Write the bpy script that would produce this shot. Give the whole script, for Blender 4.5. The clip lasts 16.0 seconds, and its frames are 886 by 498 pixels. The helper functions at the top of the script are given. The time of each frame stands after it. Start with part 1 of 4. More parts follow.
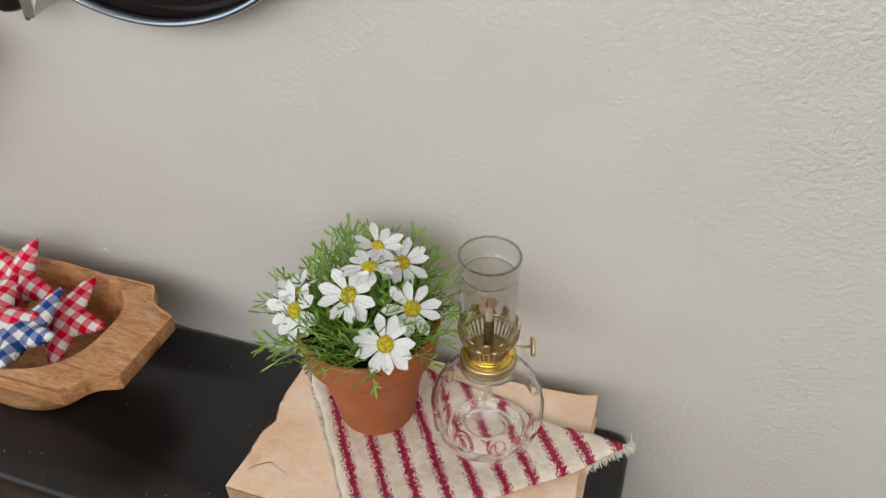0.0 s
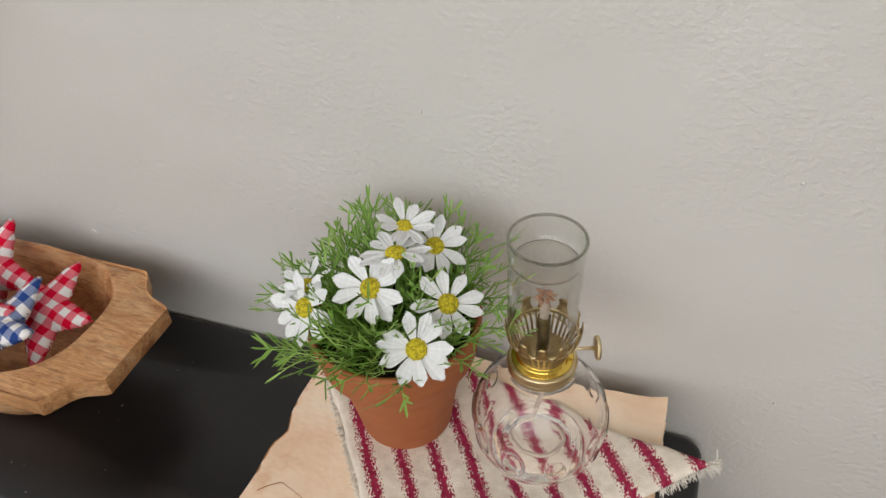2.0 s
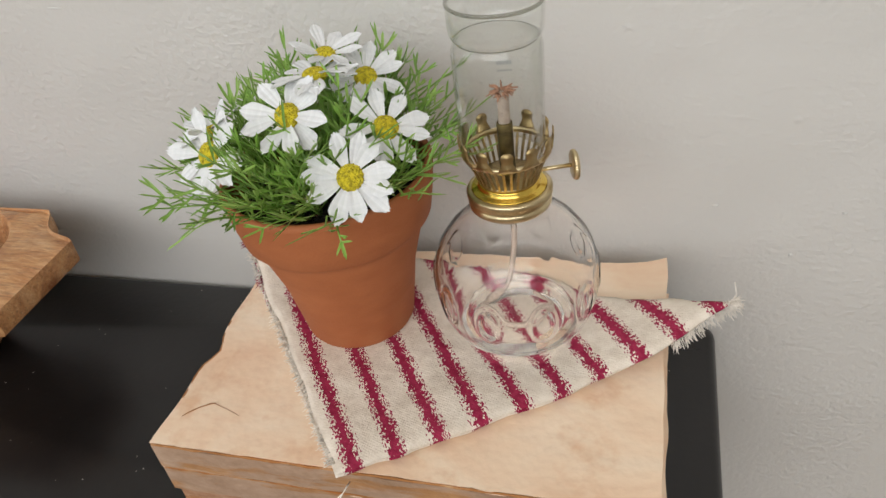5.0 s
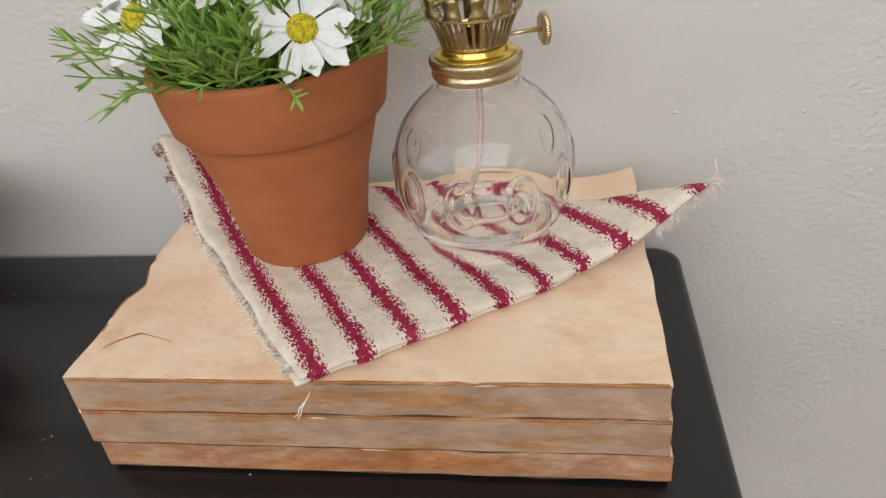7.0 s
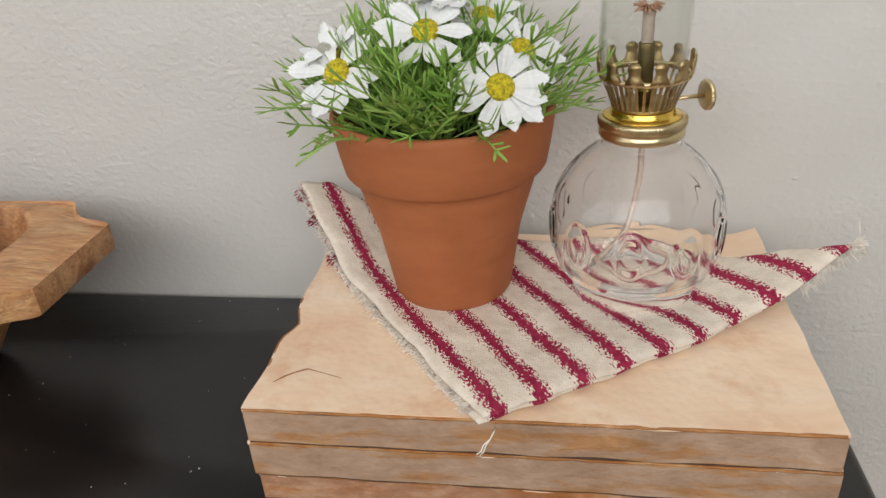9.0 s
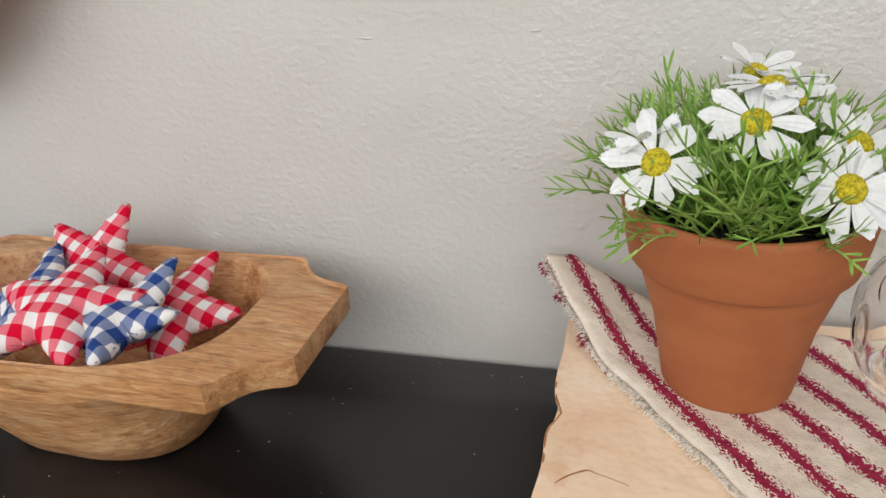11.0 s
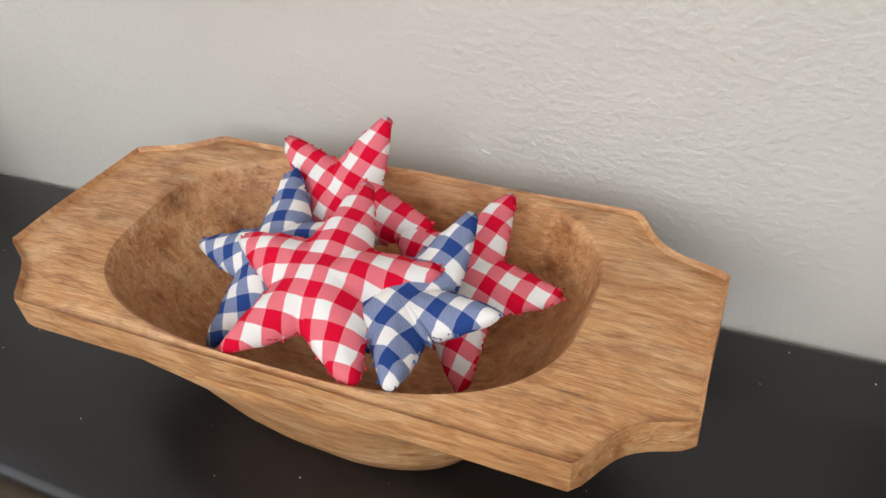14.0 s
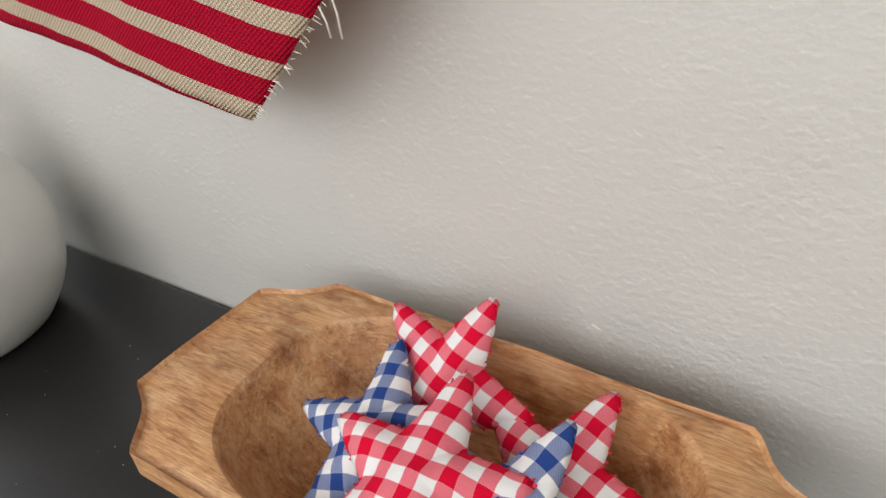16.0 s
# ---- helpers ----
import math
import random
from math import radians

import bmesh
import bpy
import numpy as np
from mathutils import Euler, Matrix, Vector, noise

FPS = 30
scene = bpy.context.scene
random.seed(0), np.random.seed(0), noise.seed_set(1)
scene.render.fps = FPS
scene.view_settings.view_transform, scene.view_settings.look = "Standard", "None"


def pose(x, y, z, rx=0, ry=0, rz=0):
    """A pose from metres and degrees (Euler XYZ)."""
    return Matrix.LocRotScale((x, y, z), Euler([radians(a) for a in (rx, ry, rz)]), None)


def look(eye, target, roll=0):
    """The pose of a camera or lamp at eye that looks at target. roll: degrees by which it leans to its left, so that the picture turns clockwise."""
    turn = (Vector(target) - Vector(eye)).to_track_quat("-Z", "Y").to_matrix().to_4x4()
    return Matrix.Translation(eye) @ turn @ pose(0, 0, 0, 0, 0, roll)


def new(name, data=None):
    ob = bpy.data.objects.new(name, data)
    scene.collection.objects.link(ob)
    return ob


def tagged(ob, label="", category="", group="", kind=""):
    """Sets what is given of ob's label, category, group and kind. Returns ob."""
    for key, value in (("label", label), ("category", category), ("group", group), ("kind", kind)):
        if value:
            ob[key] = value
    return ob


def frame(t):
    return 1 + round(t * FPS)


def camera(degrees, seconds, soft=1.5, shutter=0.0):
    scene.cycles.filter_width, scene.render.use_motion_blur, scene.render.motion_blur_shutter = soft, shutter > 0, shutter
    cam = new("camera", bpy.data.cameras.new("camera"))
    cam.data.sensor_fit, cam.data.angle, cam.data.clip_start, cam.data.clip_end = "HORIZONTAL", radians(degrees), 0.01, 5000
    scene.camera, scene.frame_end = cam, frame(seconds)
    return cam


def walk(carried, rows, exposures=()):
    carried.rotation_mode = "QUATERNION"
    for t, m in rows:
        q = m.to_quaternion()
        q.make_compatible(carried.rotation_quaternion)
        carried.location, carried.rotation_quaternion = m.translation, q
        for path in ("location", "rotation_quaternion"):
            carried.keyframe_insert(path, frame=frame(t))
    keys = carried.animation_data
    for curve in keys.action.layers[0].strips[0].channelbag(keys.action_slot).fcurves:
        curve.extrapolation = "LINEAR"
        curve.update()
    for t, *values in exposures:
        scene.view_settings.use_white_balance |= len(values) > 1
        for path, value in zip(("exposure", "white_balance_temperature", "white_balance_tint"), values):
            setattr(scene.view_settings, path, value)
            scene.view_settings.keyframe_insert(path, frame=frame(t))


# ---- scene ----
cam = camera(61.6, 16.0)
PATH = [
    (0, (0.1495, -0.3815, 1.2495), (-0.39, 1.114, 0.036), -1.65),
    (0.5, (0.1415, -0.375, 1.251), (-0.4, 1.103, 0.017), -1.75),
    (1, (0.134, -0.357, 1.2415), (-0.418, 1.093, -0.02), -2.35),
    (1.5, (0.124, -0.3355, 1.224), (-0.44, 1.09, -0.06), -3.2),
    (2, (0.116, -0.318, 1.206), (-0.458, 1.1, -0.082), -3.95),
    (2.5, (0.1165, -0.3065, 1.191), (-0.486, 1.104, -0.092), -4.9),
    (3, (0.1305, -0.2955, 1.176), (-0.512, 1.117, -0.086), -5.75),
    (3.5, (0.14, -0.2925, 1.1545), (-0.526, 1.133, -0.08), -6.85),
    (4, (0.139, -0.2975, 1.1335), (-0.507, 1.152, -0.084), -7.7),
    (4.5, (0.128, -0.3135, 1.1125), (-0.457, 1.175, -0.088), -8.2),
    (5, (0.121, -0.323, 1.09), (-0.409, 1.194, -0.1), -8.65),
    (5.2, (0.1185, -0.3265, 1.0825), (-0.388, 1.203, -0.102), -8.75),
    (7.3, (0.086, -0.344, 1.007), (-0.195, 1.339, -0.035), -5.8),
    (7.5, (0.079, -0.346, 1.002), (-0.195, 1.35, -0.021), -5.4),
    (8, (0.065, -0.353, 1.005), (-0.209, 1.359, 0.009), -4.8),
    (8.2, (0.059, -0.357, 1.008), (-0.214, 1.363, 0.023), -4.5),
    (10.3, (-0.012, -0.365, 1.047), (-0.445, 1.38, 0.173), -4.2),
    (10.5, (-0.022, -0.361, 1.046), (-0.481, 1.381, 0.176), -4.2),
    (11, (-0.044, -0.352, 1.047), (-0.576, 1.368, 0.176), -4.3),
    (11.5, (-0.069, -0.349, 1.044), (-0.675, 1.341, 0.164), -4.4),
    (12, (-0.093, -0.342, 1.042), (-0.768, 1.312, 0.142), -4.5),
    (12.5, (-0.118, -0.33, 1.04), (-0.843, 1.273, 0.089), -4.6),
    (13, (-0.148, -0.314, 1.035), (-0.888, 1.223, -0.009), -4.9),
    (13.5, (-0.168, -0.285, 1.035), (-0.91, 1.172, -0.117), -5.7),
    (14, (-0.182, -0.262, 1.041), (-0.92, 1.129, -0.191), -6.6),
    (14.5, (-0.191, -0.238, 1.045), (-0.957, 1.101, -0.228), -7.2),
    (15, (-0.198, -0.221, 1.045), (-1.019, 1.09, -0.223), -7.5),
    (15.5, (-0.197, -0.218, 1.051), (-1.113, 1.077, -0.167), -8.0),
    (16, (-0.186, -0.229, 1.077), (-1.248, 1.086, 0.008), -8.8),
]
walk(cam, [(t, look(eye, target, roll)) for t, eye, target, roll in PATH], exposures=[(0, -0.36), (4, -0.36), (5, -0.28), (7.5, -0.26), (10.5, -0.20), (14, -0.02), (16, -0.10)])

# ---- world and light ----
world = bpy.data.worlds.new("sky")
scene.world = world
world.use_nodes = True
wn = world.node_tree.nodes
sky = wn.new("ShaderNodeTexSky")
sky.sky_type = "NISHITA"
sky.sun_disc = False
sky.sun_elevation, sky.sun_rotation = radians(40), radians(200)
world.node_tree.links.new(sky.outputs[0], wn["Background"].inputs[0])
wn["Background"].inputs[1].default_value = 0.12


def window_light(name, m, wide, high, watts, colour):
    lamp = bpy.data.lights.new(name, "AREA")
    lamp.shape, lamp.size, lamp.size_y, lamp.energy, lamp.color = "RECTANGLE", wide, high, watts, colour
    new(name, lamp).matrix_world = m


window_light("window_light_left", look((-1.68, -1.1, 1.62), (0.0, -0.75, 0.8)), 1.5, 1.4, 10.5, (1.0, 0.99, 0.975))
window_light("window_light_back", look((0.1, -1.82, 1.90), (-0.1, -0.1, 0.8)), 2.5, 1.2, 33.5, (1.0, 0.99, 0.975))


# ---- materials ----
def shader(name):
    mat = bpy.data.materials.new(name)
    mat.use_nodes = True
    t = mat.node_tree
    return mat, t, t.nodes["Principled BSDF"]


def add(t, kind, **kw):
    n = t.nodes.new(kind)
    for k, v in kw.items():
        if k in ("operation", "blend_type", "data_type", "feature", "vector_type", "wave_type", "bands_direction"):
            if k == "operation":
                n.operation = v
            elif k == "blend_type":
                n.blend_type = v
            elif k == "data_type":
                n.data_type = v
            elif k == "feature":
                n.feature = v
        else:
            n.inputs[k.replace("_", " ")].default_value = v
    return n


def coords(t, scale=(1, 1, 1), rot=(0, 0, 0)):
    c = t.nodes.new("ShaderNodeTexCoord")
    m = t.nodes.new("ShaderNodeMapping")
    m.inputs["Scale"].default_value = scale
    m.inputs["Rotation"].default_value = rot
    t.links.new(c.outputs["Object"], m.inputs["Vector"])
    return m.outputs["Vector"]


def noise_at(t, vec, scale, detail=4, rough=0.55, distort=0.0):
    n = add(t, "ShaderNodeTexNoise", Scale=scale, Detail=detail, Roughness=rough, Distortion=distort)
    t.links.new(vec, n.inputs["Vector"])
    return n.outputs["Fac"]


def ramp(t, fac, stops):
    r = t.nodes.new("ShaderNodeValToRGB")
    e = r.color_ramp.elements
    while len(e) < len(stops):
        e.new(0.5)
    for el, (p, c) in zip(e, stops):
        el.position, el.color = p, (*c, 1)
    t.links.new(fac, r.inputs["Fac"])
    return r.outputs["Color"]


def mix(t, fac, a, b, blend="MIX"):
    n = t.nodes.new("ShaderNodeMix")
    n.data_type, n.blend_type = "RGBA", blend
    for sock, v in ((n.inputs[0], fac), (n.inputs[6], a), (n.inputs[7], b)):
        if isinstance(v, (int, float)):
            sock.default_value = v
        elif isinstance(v, tuple):
            sock.default_value = (*v, 1)
        else:
            t.links.new(v, sock)
    return n.outputs[2]


def calc(t, op, a, b=0.0, c=0.0):
    n = t.nodes.new("ShaderNodeMath")
    n.operation = op
    for sock, v in zip(n.inputs, (a, b, c)):
        if isinstance(v, (int, float)):
            sock.default_value = v
        else:
            t.links.new(v, sock)
    return n.outputs[0]


def bump(t, bsdf, height, dist, strength=1.0, under=None):
    b = add(t, "ShaderNodeBump", Strength=strength, Distance=dist)
    t.links.new(height, b.inputs["Height"])
    if under is not None:
        t.links.new(under, b.inputs["Normal"])
    t.links.new(b.outputs["Normal"], bsdf.inputs["Normal"])
    return b.outputs["Normal"]


def split(t, vec):
    s = t.nodes.new("ShaderNodeSeparateXYZ")
    t.links.new(vec, s.inputs[0])
    return s.outputs[0], s.outputs[1], s.outputs[2]


def plain(name, colour, rough=0.5, metal=0.0, vary=0.12, scale=60.0, relief=0.0, relief_scale=400.0):
    mat, t, b = shader(name)
    v = coords(t)
    n = noise_at(t, v, scale, 5)
    dark = tuple(c * (1 - vary) for c in colour)
    light = tuple(min(1, c * (1 + vary)) for c in colour)
    t.links.new(ramp(t, n, [(0.3, dark), (0.7, light)]), b.inputs["Base Color"])
    b.inputs["Roughness"].default_value, b.inputs["Metallic"].default_value = rough, metal
    if relief:
        bump(t, b, noise_at(t, v, relief_scale, 3), relief)
    return mat


def wall_paint():
    mat, t, b = shader("wall_paint")
    v = coords(t)
    tone = noise_at(t, v, 3.0, 3)
    t.links.new(ramp(t, tone, [(0.3, (0.605, 0.584, 0.542)), (0.7, (0.66, 0.640, 0.596))]), b.inputs["Base Color"])
    b.inputs["Roughness"].default_value = 0.42
    flat = coords(t, (1, 1, 1.5))
    peel = noise_at(t, flat, 190, 1.5, 0.45)
    peel = calc(t, "SMOOTH_MAX", peel, 0.47, 0.25)
    patch = noise_at(t, v, 7.0, 2)
    amount = calc(t, "MULTIPLY", calc(t, "SUBTRACT", patch, 0.2), 2.2)
    first = bump(t, b, calc(t, "MULTIPLY", peel, amount), 0.0015, 0.55)
    vor = add(t, "ShaderNodeTexVoronoi", Scale=48.0, feature="F1")
    t.links.new(v, vor.inputs["Vector"])
    dots = calc(t, "SMOOTH_MIN", vor.outputs["Distance"], 0.10, 0.05)
    second = bump(t, b, calc(t, "SUBTRACT", 0.1, dots), 0.006, 0.6, first)
    grit = noise_at(t, coords(t, (1, 1, 1.1)), 290, 2, 0.5)
    patch2 = calc(t, "MULTIPLY", calc(t, "MAXIMUM", calc(t, "SUBTRACT", noise_at(t, coords(t, (1, 1, 1)), 5.0, 2), 0.36), 0.0), 5.0)
    # the roller left a heavier stipple towards the far end
    heavy = calc(t, "ADD", calc(t, "MULTIPLY", calc(t, "MINIMUM", calc(t, "MAXIMUM", calc(t, "ADD", calc(t, "MULTIPLY", split(t, v)[0], 4.0), 0.7), 0.0), 1.0), 0.9), 0.95)
    patch2 = calc(t, "MULTIPLY", patch2, heavy)
    second = bump(t, b, calc(t, "MULTIPLY", grit, patch2), 0.0013, 0.5, second)
    bump(t, b, noise_at(t, v, 14, 2), 0.006, 0.5, second)
    return mat


def black_lacquer():
    mat, t, b = shader("black_lacquer")
    v = coords(t)
    t.links.new(ramp(t, noise_at(t, v, 30, 4), [(0.3, (0.0065, 0.0055, 0.0055)), (0.75, (0.011, 0.0095, 0.0095))]), b.inputs["Base Color"])
    smear = noise_at(t, coords(t, (1, 2.5, 1)), 9, 5, 0.65)
    t.links.new(ramp(t, smear, [(0.3, (0.27,) * 3), (0.7, (0.35,) * 3)]), b.inputs["Roughness"])
    b.inputs["Specular IOR Level"].default_value = 0.5
    bump(t, b, noise_at(t, v, 220, 3), 0.0004, 0.25)
    return mat


def carved_wood():
    mat, t, b = shader("carved_wood")
    long = coords(t, (11, 44, 44))
    grain = noise_at(t, long, 4.0, 7, 0.66, 1.6)
    fine = noise_at(t, coords(t, (38, 330, 330)), 1.6, 4, 0.6)
    tone = ramp(t, grain, [(0.25, (0.19, 0.066, 0.022)), (0.43, (0.50, 0.218, 0.080)), (0.68, (0.71, 0.395, 0.176))])
    tone = mix(t, calc(t, "MULTIPLY", fine, 0.35), tone, (0.58, 0.36, 0.17), "MIX")
    streak = ramp(t, noise_at(t, coords(t, (42, 360, 360)), 1.3, 4, 0.65, 0.5), [(0.36, (0.26, 0.17, 0.12)), (0.44, (1, 1, 1))])
    tone = mix(t, 0.42, tone, streak, "MULTIPLY")
    flecks = ramp(t, noise_at(t, coords(t, (40, 420, 420)), 1.7, 2, 0.5, 0.4), [(0.58, (0, 0, 0)), (0.66, (1, 1, 1))])
    tone = mix(t, calc(t, "MULTIPLY", split(t, flecks)[0], 0.32), tone, (0.80, 0.56, 0.32), "MIX")
    spots = ramp(t, noise_at(t, coords(t, (1, 1.3, 1)), 30, 4, 0.6), [(0.56, (1, 1, 1)), (0.68, (0.42, 0.26, 0.16))])
    tone = mix(t, 0.80, tone, spots, "MULTIPLY")
    cloud = noise_at(t, coords(t, (1, 1.6, 1.6)), 16, 5, 0.62)
    tone = mix(t, 0.75, tone, ramp(t, cloud, [(0.32, (0.50, 0.39, 0.30)), (0.50, (1, 1, 1)), (0.74, (1.0, 1.0, 1.0))]), "MULTIPLY")
    worn = ramp(t, noise_at(t, coords(t, (3, 9, 9)), 7, 6, 0.7, 0.6), [(0.50, (0, 0, 0)), (0.74, (1, 1, 1))])
    tone = mix(t, calc(t, "MULTIPLY", split(t, worn)[0], 0.6), tone, (0.86, 0.60, 0.34), "MIX")
    t.links.new(tone, b.inputs["Base Color"])
    b.inputs["Roughness"].default_value = 0.42
    low = bump(t, b, noise_at(t, coords(t), 34, 3), 0.0045, 0.5)
    bump(t, b, fine, 0.0011, 0.65, low)
    return mat


def terracotta():
    mat, t, b = shader("terracotta")
    v = coords(t, (1, 1, 2.2))
    tone = ramp(t, noise_at(t, v, 28, 5, 0.6), [(0.3, (0.345, 0.102, 0.031)), (0.7, (0.445, 0.145, 0.049))])
    t.links.new(tone, b.inputs["Base Color"])
    b.inputs["Roughness"].default_value = 0.72
    first = bump(t, b, noise_at(t, coords(t, (8, 8, 260)), 1.5, 3), 0.0006, 0.4)
    bump(t, b, noise_at(t, v, 700, 3), 0.0004, 0.35, first)
    return mat


def gingham(name, full, half):
    mat, t, b = shader(name)
    v = coords(t)
    wob = noise_at(t, v, 55, 2)
    x, y, z = split(t, v)
    sq = []
    for axis in (x, y):
        q = calc(t, "ADD", axis, calc(t, "MULTIPLY", calc(t, "SUBTRACT", wob, 0.5), 0.0022))
        s = calc(t, "SINE", calc(t, "MULTIPLY", q, 2 * math.pi / 0.0113))
        sq.append(calc(t, "MINIMUM", calc(t, "MAXIMUM", calc(t, "ADD", calc(t, "MULTIPLY", s, 6.0), 0.5), 0.0), 1.0))
    both = calc(t, "MULTIPLY", sq[0], sq[1])
    either = calc(t, "SUBTRACT", calc(t, "MAXIMUM", sq[0], sq[1]), both)
    weave = calc(t, "SINE", calc(t, "MULTIPLY", calc(t, "ADD", x, y), 2 * math.pi / 0.0007))
    weave = calc(t, "ADD", calc(t, "MULTIPLY", weave, 0.10), 0.90)
    tone = mix(t, calc(t, "MULTIPLY", either, weave), (0.84, 0.82, 0.80), half)
    tone = mix(t, both, tone, full)
    t.links.new(tone, b.inputs["Base Color"])
    b.inputs["Roughness"].default_value = 0.9
    b.inputs["Specular IOR Level"].default_value = 0.12
    thread = calc(t, "MULTIPLY", calc(t, "SINE", calc(t, "MULTIPLY", x, 2 * math.pi / 0.0006)), calc(t, "SINE", calc(t, "MULTIPLY", y, 2 * math.pi / 0.0006)))
    first = bump(t, b, thread, 0.0001, 0.5)
    bump(t, b, noise_at(t, v, 110, 3), 0.0018, 0.5, first)
    return mat


def striped_towel():
    mat, t, b = shader("striped_towel")
    v = coords(t, (1, 1, 1), (0, 0, 0))
    x, y, z = split(t, v)
    # distance across the stripes, which run along the edge between the front and left corners
    u = calc(t, "ADD", calc(t, "MULTIPLY", calc(t, "SUBTRACT", x, 0.0070), 0.79), calc(t, "MULTIPLY", calc(t, "ADD", y, 0.167), 0.61))
    w = calc(t, "SUBTRACT", calc(t, "MULTIPLY", calc(t, "ADD", y, 0.167), 0.79), calc(t, "MULTIPLY", calc(t, "SUBTRACT", x, 0.012), 0.61))
    u = calc(t, "SUBTRACT", calc(t, "ADD", u, calc(t, "MULTIPLY", calc(t, "SUBTRACT", noise_at(t, v, 12, 1), 0.5), 0.002)), calc(t, "MULTIPLY", w, 0.05))
    phase = calc(t, "FRACT", calc(t, "DIVIDE", calc(t, "ADD", u, 0.0012), 0.0178))
    off = calc(t, "ABSOLUTE", calc(t, "SUBTRACT", phase, 0.55))
    comb = t.nodes.new("ShaderNodeCombineXYZ")
    t.links.new(calc(t, "MULTIPLY", u, 2100), comb.inputs[0])
    t.links.new(calc(t, "MULTIPLY", w, 1250), comb.inputs[1])
    cell = add(t, "ShaderNodeTexVoronoi", Scale=1.0, Randomness=0.35)
    t.links.new(comb.outputs[0], cell.inputs["Vector"])
    speck = split(t, cell.outputs["Color"])[0]
    edge = calc(t, "ADD", 0.045, calc(t, "MULTIPLY", speck, 0.235))
    red = calc(t, "LESS_THAN", off, edge)
    cream = ramp(t, noise_at(t, v, 160, 4, 0.6), [(0.3, (0.68, 0.585, 0.475)), (0.7, (0.82, 0.735, 0.625))])
    crimson = ramp(t, noise_at(t, v, 300, 3), [(0.3, (0.24, 0.016, 0.045)), (0.7, (0.38, 0.035, 0.085))])
    t.links.new(mix(t, red, cream, crimson), b.inputs["Base Color"])
    b.inputs["Roughness"].default_value = 0.95
    b.inputs["Specular IOR Level"].default_value = 0.12
    knots = calc(t, "MULTIPLY", calc(t, "SINE", calc(t, "MULTIPLY", u, 2 * math.pi / 0.0013)), calc(t, "SINE", calc(t, "MULTIPLY", w, 2 * math.pi / 0.0017)))
    first = bump(t, b, calc(t, "ADD", calc(t, "MULTIPLY", knots, 0.09), noise_at(t, v, 900, 3)), 0.0006, 0.6)
    waffle = calc(t, "MULTIPLY", calc(t, "SINE", calc(t, "MULTIPLY", u, 2 * math.pi / 0.0089)), calc(t, "SINE", calc(t, "MULTIPLY", w, 2 * math.pi / 0.009)))
    second = bump(t, b, waffle, 0.0002, 0.3, first)
    bump(t, b, noise_at(t, v, 90, 3), 0.0018, 0.4, second)
    return mat


def flag_cloth():
    mat, t, b = shader("flag_cloth")
    v = coords(t)
    x, y, z = split(t, v)
    q = calc(t, "ADD", z, calc(t, "MULTIPLY", calc(t, "SUBTRACT", noise_at(t, v, 60, 2), 0.5), 0.0012))
    phase = calc(t, "FRACT", calc(t, "DIVIDE", calc(t, "ADD", q, calc(t, "MULTIPLY", x, 0.045)), 0.0215))
    red = calc(t, "GREATER_THAN", phase, 0.40)
    weave = calc(t, "MULTIPLY", calc(t, "SINE", calc(t, "MULTIPLY", x, 2 * math.pi / 0.0021)), calc(t, "SINE", calc(t, "MULTIPLY", z, 2 * math.pi / 0.0021)))
    cream = ramp(t, weave, [(0.2, (0.50, 0.40, 0.28)), (0.8, (0.72, 0.62, 0.49))])
    crimson = ramp(t, weave, [(0.2, (0.36, 0.002, 0.020)), (0.8, (0.56, 0.004, 0.040))])
    t.links.new(mix(t, red, cream, crimson), b.inputs["Base Color"])
    b.inputs["Roughness"].default_value = 0.95
    b.inputs["Specular IOR Level"].default_value = 0.12
    bump(t, b, weave, 0.0005, 0.8)
    return mat


def book_cover():
    mat, t, b = shader("bare_book_board")
    v = coords(t)
    tone = ramp(t, noise_at(t, coords(t, (1, 2.2, 1)), 14, 4, 0.6, 0.6), [(0.25, (0.82, 0.54, 0.35)), (0.5, (0.92, 0.70, 0.50)), (0.75, (0.95, 0.80, 0.62))])
    stain = ramp(t, noise_at(t, v, 34, 4, 0.65), [(0.56, (1, 1, 1)), (0.70, (0.78, 0.55, 0.38))])
    t.links.new(mix(t, 0.55, tone, stain, "MULTIPLY"), b.inputs["Base Color"])
    b.inputs["Roughness"].default_value = 0.55
    low = bump(t, b, noise_at(t, v, 40, 3), 0.003, 0.4)
    bump(t, b, noise_at(t, v, 320, 3), 0.0005, 0.35, low)
    return mat


def book_edge(name, a, c, d):
    mat, t, b = shader(name)
    v = coords(t, (1, 1.5, 1.7))
    tone = ramp(t, noise_at(t, v, 48, 6, 0.72, 0.3), [(0.22, a), (0.5, c), (0.72, d)])
    blot = ramp(t, noise_at(t, coords(t, (0.5, 1, 3)), 30, 4, 0.7), [(0.50, (1, 1, 1)), (0.60, (0.95, 0.62, 0.20))])
    t.links.new(mix(t, 0.7, tone, blot, "MULTIPLY"), b.inputs["Base Color"])
    b.inputs["Roughness"].default_value = 0.8
    low = bump(t, b, noise_at(t, v, 60, 4), 0.003, 0.6)
    bump(t, b, noise_at(t, coords(t), 500, 3), 0.0006, 0.6, low)
    return mat


def glass(name, tint, rough=0.0):
    mat, t, b = shader(name)
    b.inputs["Base Color"].default_value = (*tint, 1)
    b.inputs["Transmission Weight"].default_value = 1.0
    b.inputs["Roughness"].default_value = rough
    b.inputs["IOR"].default_value = 1.33
    return mat


